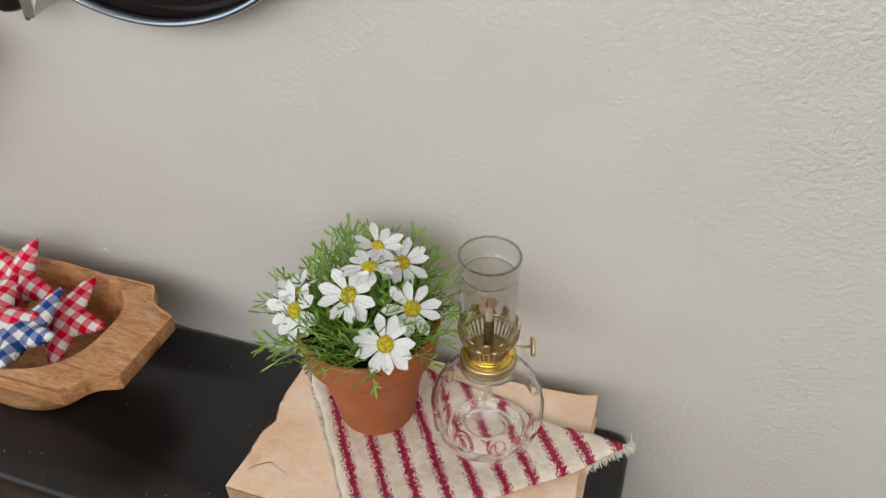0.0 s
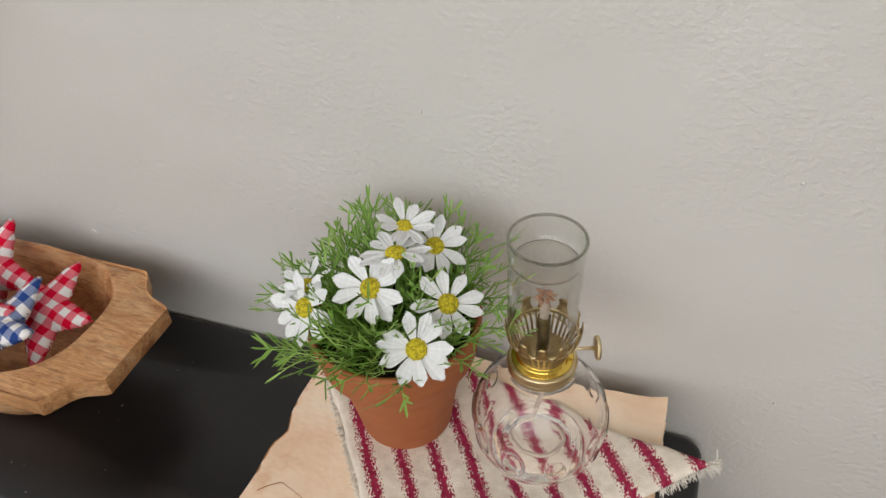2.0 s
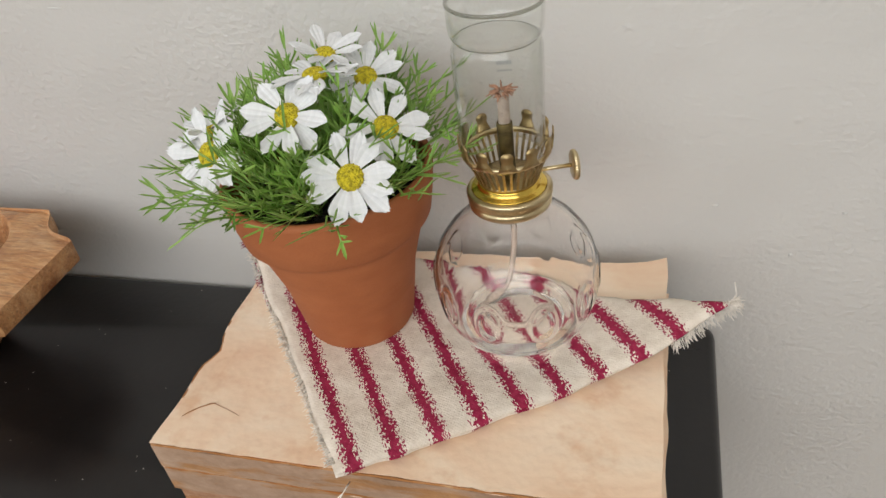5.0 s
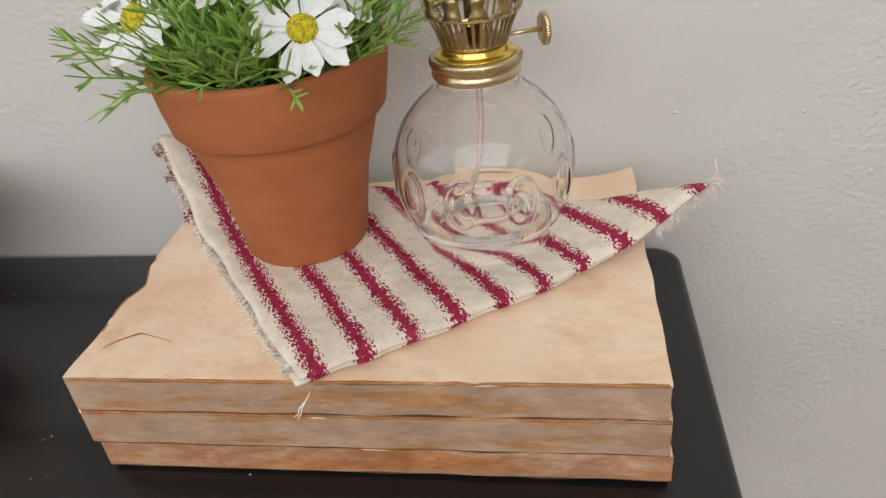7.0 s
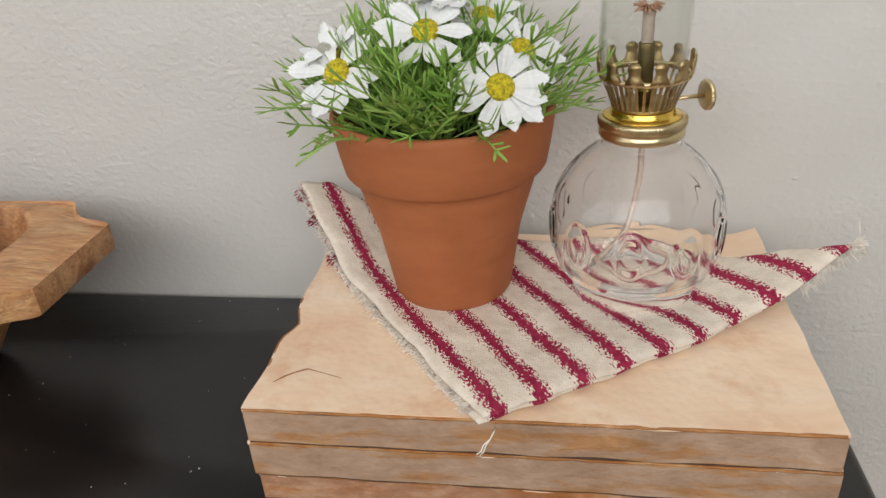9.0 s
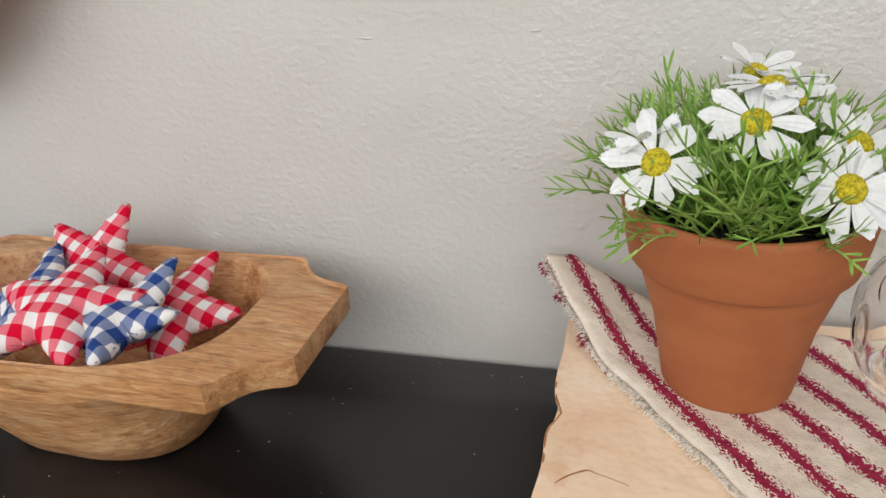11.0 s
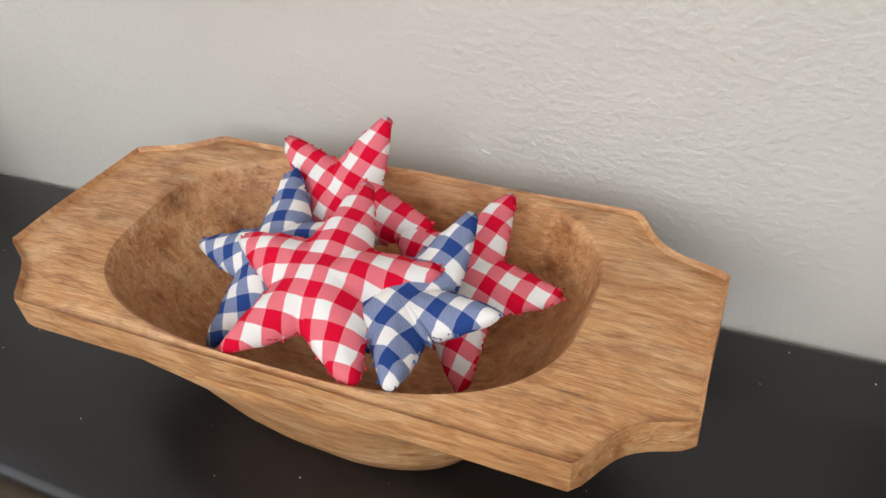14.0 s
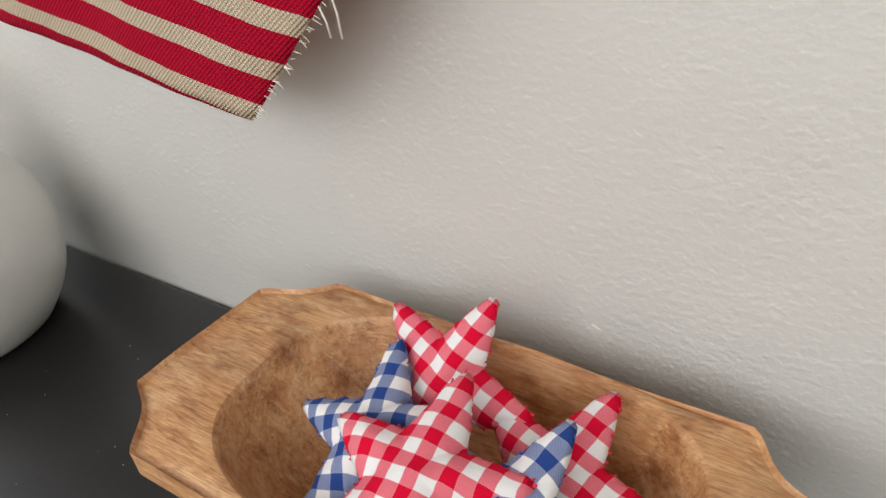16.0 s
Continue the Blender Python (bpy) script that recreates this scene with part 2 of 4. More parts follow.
def thin_glass(name, tint):
    """Clear wall too thin to bend what is seen through it; its gloss grows towards the edges."""
    mat, t, b = shader(name)
    clear, gloss, blend, rim = (t.nodes.new(k) for k in ("ShaderNodeBsdfTransparent", "ShaderNodeBsdfGlossy", "ShaderNodeMixShader", "ShaderNodeLayerWeight"))
    clear.inputs["Color"].default_value = (*tint, 1)
    gloss.inputs["Color"].default_value = (0.9, 0.9, 0.88, 1)
    gloss.inputs["Roughness"].default_value = 0.04
    edge = calc(t, "POWER", rim.outputs["Facing"], 3.2)
    t.links.new(calc(t, "ADD", calc(t, "MULTIPLY", edge, 0.95), 0.025), blend.inputs[0])
    t.links.new(clear.outputs[0], blend.inputs[1])
    t.links.new(gloss.outputs[0], blend.inputs[2])
    t.links.new(blend.outputs[0], t.nodes["Material Output"].inputs["Surface"])
    return mat


def petal_white():
    mat, t, b = shader("petal_white")
    v = coords(t, (350, 40, 40))
    t.links.new(ramp(t, noise_at(t, v, 1.5, 3), [(0.3, (0.74, 0.75, 0.74)), (0.7, (0.84, 0.84, 0.83))]), b.inputs["Base Color"])
    b.inputs["Roughness"].default_value = 0.75
    b.inputs["Subsurface Weight"].default_value = 0.15
    b.inputs["Subsurface Radius"].default_value = (0.002, 0.002, 0.002)
    bump(t, b, noise_at(t, v, 2.0, 2), 0.0003, 0.3)
    return mat


def leaf_green():
    mat, t, b = shader("leaf_green")
    info = t.nodes.new("ShaderNodeObjectInfo")
    n = calc(t, "ADD", calc(t, "MULTIPLY", info.outputs["Random"], 0.5), calc(t, "MULTIPLY", noise_at(t, coords(t), 90, 3), 0.5))
    t.links.new(ramp(t, n, [(0.2, (0.15, 0.29, 0.040)), (0.5, (0.25, 0.43, 0.075)), (0.85, (0.38, 0.55, 0.15))]), b.inputs["Base Color"])
    b.inputs["Roughness"].default_value = 0.48
    b.inputs["Subsurface Weight"].default_value = 0.2
    b.inputs["Subsurface Radius"].default_value = (0.001, 0.002, 0.0005)
    return mat


def yellow_centre():
    mat, t, b = shader("yellow_centre")
    v = coords(t)
    t.links.new(ramp(t, noise_at(t, v, 700, 2), [(0.32, (0.50, 0.38, 0.015)), (0.55, (0.90, 0.74, 0.03))]), b.inputs["Base Color"])
    b.inputs["Roughness"].default_value = 0.85
    bump(t, b, noise_at(t, v, 1300, 2), 0.0022, 1.0)
    return mat


M_WALL = wall_paint()
M_LUMP = plain("wall_paint_lump", (0.635, 0.62, 0.58), 0.42, 0, 0.02)
M_BLACK = black_lacquer()
M_WOOD = carved_wood()
M_POT = terracotta()
M_RED = gingham("red_gingham", (0.68, 0.003, 0.034), (0.77, 0.105, 0.155))
M_BLUE = gingham("blue_gingham", (0.024, 0.062, 0.24), (0.145, 0.195, 0.37))
M_REDFRAY = plain("red_fray", (0.58, 0.03, 0.05), 0.95, 0, 0.3, 300)
M_BLUEFRAY = plain("blue_fray", (0.06, 0.11, 0.30), 0.95, 0, 0.3, 300)
M_TOWEL = striped_towel()
M_FRINGE = plain("cream_thread", (0.84, 0.78, 0.69), 0.95, 0, 0.15, 200)
M_TUFT = plain("crimson_thread", (0.30, 0.022, 0.06), 0.95, 0, 0.2, 200)
M_FLAG = flag_cloth()
M_BOARD = book_cover()
M_EDGE_A = book_edge("worn_spine_tan", (0.27, 0.16, 0.09), (0.40, 0.26, 0.17), (0.50, 0.35, 0.245))
M_EDGE_B = book_edge("worn_spine_rust", (0.23, 0.095, 0.045), (0.42, 0.215, 0.115), (0.60, 0.40, 0.27))
# dark brown that paints the shade between stacked books
M_GAP_SHADE = plain("gap_shade_brown", (0.085, 0.045, 0.025), 0.9, 0, 0.4, 200)
M_LIP = book_edge("worn_board_lip", (0.22, 0.085, 0.022), (0.40, 0.17, 0.05), (0.60, 0.38, 0.20))
M_PAGES = plain("page_edges", (0.50, 0.34, 0.21), 0.9, 0, 0.2, 150, 0.0005, 600)
M_GLASS = glass("clear_glass", (0.985, 0.972, 0.962))
M_CHIMNEY = thin_glass("chimney_glass", (0.975, 0.98, 0.972))
M_LIPGLASS = thin_glass("chimney_lip_glass", (0.72, 0.72, 0.68))
M_BRASS = plain("polished_brass", (0.86, 0.60, 0.12), 0.22, 1.0, 0.06, 90)
M_BRASS_PALE = plain("pale_brass", (0.70, 0.57, 0.34), 0.3, 1.0, 0.1, 120, 0.0002, 500)
M_BRASS_DARK = plain("dull_brass", (0.42, 0.31, 0.15), 0.42, 1.0, 0.2, 160, 0.0003, 500)
M_TUBE = plain("tarnished_tube", (0.16, 0.12, 0.045), 0.5, 0.8, 0.4, 300)
M_WICK = plain("cotton_wick", (0.46, 0.37, 0.30), 0.95, 0, 0.15, 500, 0.0006, 1500)
M_CHAR = plain("singed_wick", (0.45, 0.24, 0.15), 0.95, 0, 0.4, 700)
M_PETAL = petal_white()
M_LEAF = leaf_green()
M_YELLOW = yellow_centre()
M_SOIL = plain("dark_soil", (0.03, 0.02, 0.013), 0.95, 0, 0.4, 400, 0.004, 350)
M_CERAMIC = plain("white_ceramic", (0.74, 0.73, 0.69), 0.28, 0, 0.03, 20, 0.0006, 60)
M_CHROME = plain("chrome", (0.34, 0.41, 0.48), 0.14, 1.0, 0.04, 40)
M_DARKGLASS = plain("dark_glass", (0.016, 0.010, 0.009), 0.1, 0, 0.1, 20)
M_DARKGLASS.node_tree.nodes["Principled BSDF"].inputs["Specular IOR Level"].default_value = 0.22
M_ZINC = plain("zinc", (0.42, 0.41, 0.39), 0.4, 0.8, 0.12, 120)
M_CREAM = plain("cream_paint", (0.70, 0.69, 0.65), 0.5, 0, 0.06, 60)
M_FLOOR = plain("floor_boards", (0.30, 0.21, 0.13), 0.5, 0, 0.25, 6)
M_CEIL = plain("ceiling_paint", (0.78, 0.77, 0.75), 0.8, 0, 0.03, 4)
M_STICK = plain("dowel_wood", (0.45, 0.30, 0.17), 0.6, 0, 0.15, 80)
M_PRINT = plain("grey_print", (0.35, 0.36, 0.36), 0.6, 0, 0.1, 80)


# ---- building helpers ----
def mesh_from(name, bm, material, smooth=True):
    bmesh.ops.recalc_face_normals(bm, faces=bm.faces)
    me = bpy.data.meshes.new(name)
    bm.to_mesh(me)
    bm.free()
    me.materials.append(material)
    if smooth:
        me.polygons.foreach_set("use_smooth", [True] * len(me.polygons))
    return me


def part(name, bm, material, parent=None, label="", smooth=True, at=None):
    ob = new(name, mesh_from(name, bm, material, smooth))
    if parent is not None:
        ob.parent = parent
    if at is not None:
        ob.matrix_local = at
    if label:
        ob["label"] = label
    return ob


def share(name, me, parent, at):
    ob = new(name, me)
    ob.parent = parent
    ob.matrix_local = at
    return ob


def holder(name, place, label, category, group=""):
    ob = new(name)
    ob.location = place
    ob.empty_display_size = 0.01
    return tagged(ob, label, category, group)


def box_bm(x0, x1, y0, y1, z0, z1, bevel=0.0, segs=2):
    bm = bmesh.new()
    bmesh.ops.create_cube(bm, size=1)
    for v in bm.verts:
        v.co = ((x0 + x1) / 2 + v.co.x * (x1 - x0), (y0 + y1) / 2 + v.co.y * (y1 - y0), (z0 + z1) / 2 + v.co.z * (z1 - z0))
    if bevel:
        bmesh.ops.bevel(bm, geom=bm.edges[:], offset=bevel, segments=segs, profile=0.5, affect="EDGES")
    return bm


def rings_bm(rings, closed_ends=True, loop=False):
    """A skin over rings of equal point counts."""
    bm = bmesh.new()
    rows = [[bm.verts.new(p) for p in r] for r in rings]
    n = len(rows[0])
    pairs = list(zip(rows, rows[1:])) + ([(rows[-1], rows[0])] if loop else [])
    for a, b in pairs:
        for i in range(n):
            bm.faces.new((a[i], a[(i + 1) % n], b[(i + 1) % n], b[i]))
    if closed_ends and not loop:
        for row in (rows[0], rows[-1]):
            c = bm.verts.new(sum((v.co for v in row), Vector()) / n)
            for i in range(n):
                bm.faces.new((row[i], row[(i + 1) % n], c))
    return bm


def lathe(profile, segs=64, closed_ends=True, loop=False, wobble=None):
    rings = []
    for r, z in profile:
        ring = []
        for i in range(segs):
            a = 2 * math.pi * i / segs
            rr = r + (wobble(a, z, r) if wobble else 0)
            ring.append((rr * math.cos(a), rr * math.sin(a), z))
        rings.append(ring)
    return rings_bm(rings, closed_ends, loop)


def tube_bm(points, radii, segs=8):
    pts = [Vector(p) for p in points]
    rings = []
    for i, p in enumerate(pts):
        d = (pts[min(i + 1, len(pts) - 1)] - pts[max(i - 1, 0)]).normalized()
        s = d.cross(Vector((0.31, 0.17, 0.94)))
        if s.length < 0.05:
            s = d.cross(Vector((1, 0, 0)))
        s.normalize()
        u = s.cross(d)
        r = radii[i] if isinstance(radii, (list, tuple)) else radii
        rings.append([p + r * (math.cos(a) * s + math.sin(a) * u) for a in [2 * math.pi * k / segs for k in range(segs)]])
    return rings_bm(rings)


def join(bms):
    out = bmesh.new()
    for b in bms:
        me = bpy.data.meshes.new("tmp")
        b.to_mesh(me)
        b.free()
        out.from_mesh(me)
        bpy.data.meshes.remove(me)
    return out


def aim(place, normal, spin=0.0):
    q = Vector(normal).normalized().to_track_quat("Z", "Y").to_matrix().to_4x4()
    return Matrix.Translation(place) @ q @ Matrix.Rotation(spin, 4, "Z")


# ---- room ----
TOP = 0.80


def structure(name, bm, mat, label):
    return tagged(part(name, bm, mat, None, "", False), label, "room", "", "structure")


wall = structure("wall_north", box_bm(-1.92, 2.0, 0.0, 0.12, 0, 2.5), M_WALL, "warm grey painted wall with orange-peel roller texture")
structure("wall_east", box_bm(2.0, 2.12, -2.02, 0.12, 0, 2.5), M_WALL, "warm grey painted side wall")


def wall_with_opening(name, along, c0, c1, a0, a1, o0, o1, z0, z1, label):
    pieces = []
    for u0, u1, h0, h1 in ((a0, o0, 0, 2.5), (o1, a1, 0, 2.5), (o0, o1, 0, z0), (o0, o1, z1, 2.5)):
        pieces.append(box_bm(c0, c1, u0, u1, h0, h1) if along == "y" else box_bm(u0, u1, c0, c1, h0, h1))
    structure(name, join(pieces), M_WALL, label)


wall_with_opening("wall_west", "y", -1.92, -1.8, -2.02, 0.0, -1.80, -0.30, 0.9, 2.35, "warm grey painted wall with a window opening")
wall_with_opening("wall_south", "x", -2.02, -1.9, -1.8, 2.0, -1.3, 1.5, 1.2, 2.48, "warm grey painted wall with a wide window opening")
structure("floor", box_bm(-1.92, 2.12, -2.02, 0.12, -0.1, 0.0), M_FLOOR, "brown wooden floor")
structure("ceiling", box_bm(-1.92, 2.12, -2.02, 0.12, 2.5, 2.6), M_CEIL, "plain white painted ceiling")

lump = bmesh.new()
bmesh.ops.create_icosphere(lump, subdivisions=2, radius=1.0)
lump_mesh = mesh_from("paint_lump", lump, M_LUMP)
for x, z, w, h, tilt in ((-0.119, 1.064, 2.2, 1.4, 30), (0.169, 0.999, 1.3, 1.2, 0), (0.152, 0.873, 1.7, 0.9, 0), (0.21, 0.871, 1.2, 0.8, 0), (-0.294, 0.87, 2.6, 0.8, 25),
                         (-0.185, 0.983, 4.5, 0.5, 4), (-0.02, 1.01, 1.0, 1.0, 0), (0.26, 0.93, 1.1, 1.0, 0), (-0.1, 0.985, 2.8, 0.5, -3), (0.19, 0.845, 1.0, 1.0, 0)):
    share("paint_lump", lump_mesh, wall, Matrix.Translation((x, -0.0001, z)) @ Matrix.Rotation(radians(tilt), 4, "Y") @ Matrix.Diagonal((w / 1000, 0.0007, h / 1000, 1)))


# ---- black console ----
console = holder("console_table", (-0.5, -0.09, 0), "narrow black lacquered console table against the wall", "table")


def console_top():
    bm = bmesh.new()
    x0, x1, y0, y1, r = -1.30, 0.1585, -0.179, -0.002, 0.012
    pts = []
    for cx, cy, a0 in ((x1 - r, y1 - r, 0), (x0 + r, y1 - r, 90), (x0 + r, y0 + r, 180), (x1 - r, y0 + r, 270)):
        pts += [(cx + r * math.cos(radians(a0 + k * 15)), cy + r * math.sin(radians(a0 + k * 15))) for k in range(7)]
    mx, my = (x0 + x1) / 2, (y0 + y1) / 2
    rings = []
    for inset, z in ((0.004, TOP - 0.032), (0.0, TOP - 0.028), (0.0, TOP - 0.0055), (0.0007, TOP - 0.003), (0.0022, TOP - 0.001), (0.0045, TOP)):
        rings.append([(px - math.copysign(inset, px - mx), py - math.copysign(inset, py - my), z) for px, py in pts])
    return rings_bm(rings)


inv = Matrix.Translation((0.5, 0.09, 0))
part("tabletop", console_top(), M_BLACK, console, at=inv)
part("apron", box_bm(-1.27, 0.125, -0.158, -0.02, TOP - 0.11, TOP - 0.0325, 0.003), M_BLACK, console, at=inv)
leg_mesh = mesh_from("leg", box_bm(-0.022, 0.022, -0.022, 0.022, 0, TOP - 0.11, 0.003), M_BLACK, False)
for lx in (-1.245, 0.1):
    for ly in (-0.134, -0.044):
        share("leg", leg_mesh, console, inv @ Matrix.Translation((lx, ly, 0)))


dust_rnd = random.Random(19)
dust_bm = bmesh.new()
for _ in range(90):
    x, y, r = dust_rnd.uniform(-0.62, 0.14), dust_rnd.uniform(-0.172, -0.01), dust_rnd.uniform(0.00012, 0.00038)
    a = dust_rnd.uniform(0, 3.14)
    e = Vector((math.cos(a), math.sin(a), 0)) * r * dust_rnd.uniform(1, 2.4)
    f = Vector((-math.sin(a), math.cos(a), 0)) * r
    c = Vector((x, y, TOP + 0.0003))
    top = dust_bm.verts.new(c + Vector((0, 0, 0.0002)))
    vs = [dust_bm.verts.new(c + q) for q in (e, f, -e, -f)]
    for k in range(4):
        dust_bm.faces.new((vs[k], vs[(k + 1) % 4], top))
    dust_bm.faces.new(vs[::-1])
tagged(part("dust", dust_bm, M_FRINGE, None, "", False), "pale dust specks scattered on the black tabletop", "dust", "", "stuff")


# ---- dough bowl ----
BC = Vector((-0.319, -0.089))


def bowl_outline():
    """Plan of the rim: a long plate, narrower at one end, with a scooped notch at each corner."""
    corners = []
    for end, side, notch in (((0.1350, 0.0300), (0.0985, 0.0570), 0.0060), ((-0.1335, 0.0420), (-0.0980, 0.0630), 0.0035), ((-0.1345, -0.0320), (-0.1010, -0.0600), 0.0045), ((0.1355, -0.0330), (0.1070, -0.0590), 0.0055)):
        a, b = Vector(end), Vector(side)
        inward = Vector((-math.copysign(0.6, a.x), -math.copysign(0.8, a.y)))
        row = []
        for k in range(13):
            u = k / 12
            bow = math.sin(math.pi * u) ** 1.4 * notch
            # the tips of the notch are rounded over
            tip = 0.0014 * (math.exp(-u / 0.06) + math.exp(-(1 - u) / 0.06))
            row.append(a.lerp(b, u) + inward * (bow + tip * 0.6))
        corners.append(row)
    out = list(corners[0]) + list(reversed(corners[1])) + list(corners[2]) + list(reversed(corners[3]))
    return [(p.x, p.y) for p in out]


def radial(poly, a):
    d = Vector((math.cos(a), math.sin(a)))
    best = 0
    for (ax, ay), (bx, by) in zip(poly, poly[1:] + poly[:1]):
        ex, ey = bx - ax, by - ay
        den = d.x * ey - d.y * ex
        if abs(den) < 1e-12:
            continue
        r = (ax * ey - ay * ex) / den
        s = (ax * d.y - ay * d.x) / den
        if r > 0 and -1e-6 <= s <= 1 + 1e-6:
            best = max(best, r)
    return best


def oval(hx, hy, n, a):
    return (abs(math.cos(a) / hx) ** n + abs(math.sin(a) / hy) ** n) ** (-1 / n)


def dough_bowl():
    poly = bowl_outline()
    angles = sorted({round(math.atan2(y, x) % (2 * math.pi), 6) for x, y in poly} | {round(2 * math.pi * k / 150 + 0.003, 6) for k in range(150)})
    rings = []

    def ring(radius, z, dx=0.0, dy=0.0, rough=0.0):
        row = []
        for a in angles:
            r = radius(a)
            x, y = BC.x + dx + r * math.cos(a), BC.y + dy + r * math.sin(a)
            w = rough * noise.noise((x * 38, y * 38, z * 38))
            row.append((x + w * math.cos(a), y + w * math.sin(a), z + (w * 0.6 if z > 0.805 else 0)))
        rings.append(row)

    ring(lambda a: oval(0.043, 0.026, 2.6, a), TOP + 0.0008, 0.002, 0)
    ring(lambda a: oval(0.051, 0.032, 2.6, a), TOP + 0.0008, 0.004, -0.001)
    ring(lambda a: oval(0.056, 0.036, 2.6, a), TOP + 0.004, 0.004, -0.001, 0.001)
    ring(lambda a: oval(0.066, 0.042, 2.6, a), TOP + 0.018, 0.003, -0.001, 0.001)
    ring(lambda a: oval(0.082, 0.049, 2.6, a), TOP + 0.038, 0, 0, 0.001)
    ring(lambda a: oval(0.098, 0.0565, 2.8, a), TOP + 0.054, 0, 0, 0.001)
    ring(lambda a: min(oval(0.104, 0.0595, 2.9, a), radial(poly, a) * 0.985), TOP + 0.0600, 0, 0, 0.0007)
    ring(lambda a: radial(poly, a) - 0.0012, TOP + 0.0612, 0, 0, 0.0007)
    ring(lambda a: radial(poly, a), TOP + 0.0632, 0, 0, 0.0007)
    ring(lambda a: radial(poly, a), TOP + 0.0752, 0, 0, 0.0007)
    ring(lambda a: radial(poly, a) - 0.0005, TOP + 0.0744, 0, 0, 0.0007)
    ring(lambda a: radial(poly, a) - 0.0016, TOP + 0.0730, 0, 0, 0.0007)

    def hole(k, f):
        return lambda a: oval(0.0925 * k - f, 0.0568 * k - f, 2.75, a)

    for f in (0.5,):
        ring(lambda a: (radial(poly, a) - 0.0016) * (1 - f) + hole(1, -0.001)(a) * f, TOP + 0.0750, 0.0008, 0.0018, 0.0007)
    ring(hole(1, -0.0010), TOP + 0.0748, 0.0025, 0.0022, 0.0007)
    ring(hole(1, 0.0), TOP + 0.0738, 0.0025, 0.0022, 0.0007)
    ring(hole(1, 0.0010), TOP + 0.0712, 0.0025, 0.0022, 0.0007)
    ring(hole(0.925, 0), TOP + 0.057, 0.0025, 0.0022, 0.0012)
    ring(hole(0.80, 0), TOP + 0.040, 0.0025, 0.004, 0.0012)
    ring(hole(0.60, 0), TOP + 0.024, 0.0025, 0.003, 0.0012)
    ring(hole(0.38, 0), TOP + 0.0165, 0.0025, 0.002, 0.0008)
    ring(hole(0.2, 0), TOP + 0.0135, 0.0025, 0.001)
    return rings_bm(rings)


bowl = part("dough_bowl", dough_bowl(), M_WOOD)
tagged(bowl, "hand-carved brown wooden dough bowl with notched handles", "bowl")
bowl.data.polygons.foreach_set("use_smooth", [True] * len(bowl.data.polygons))
bowl.data.set_sharp_from_angle(angle=radians(38))


# ---- gingham stars ----
def star_radius(a, size):
    """Outline of a soft five-pointed star with a tip along +y."""
    k = ((a - math.pi / 2) / (2 * math.pi / 5)) % 1.0
    s = abs(k - 0.5) * 2          # 1 at a tip, 0 in a notch
    inner, outer = 0.475 * size, 1.20 * size
    half = math.pi / 5
    # straight line between notch and a point beyond the tip, then cut off blunt and rounded
    t = (1 - s) * half
    r = inner * outer * math.sin(half) / (outer * math.sin(t) + inner * math.sin(half - t) + 1e-9)
    soft = inner + (size - inner) * (s ** 1.3)
    r = 0.8 * r + 0.2 * soft
    cap = size * (1.0 - 0.35 * t * t)
    k = 0.10 * size
    h = max(k - abs(r - cap), 0) / k
    return min(r, cap) - h * h * k * 0.25


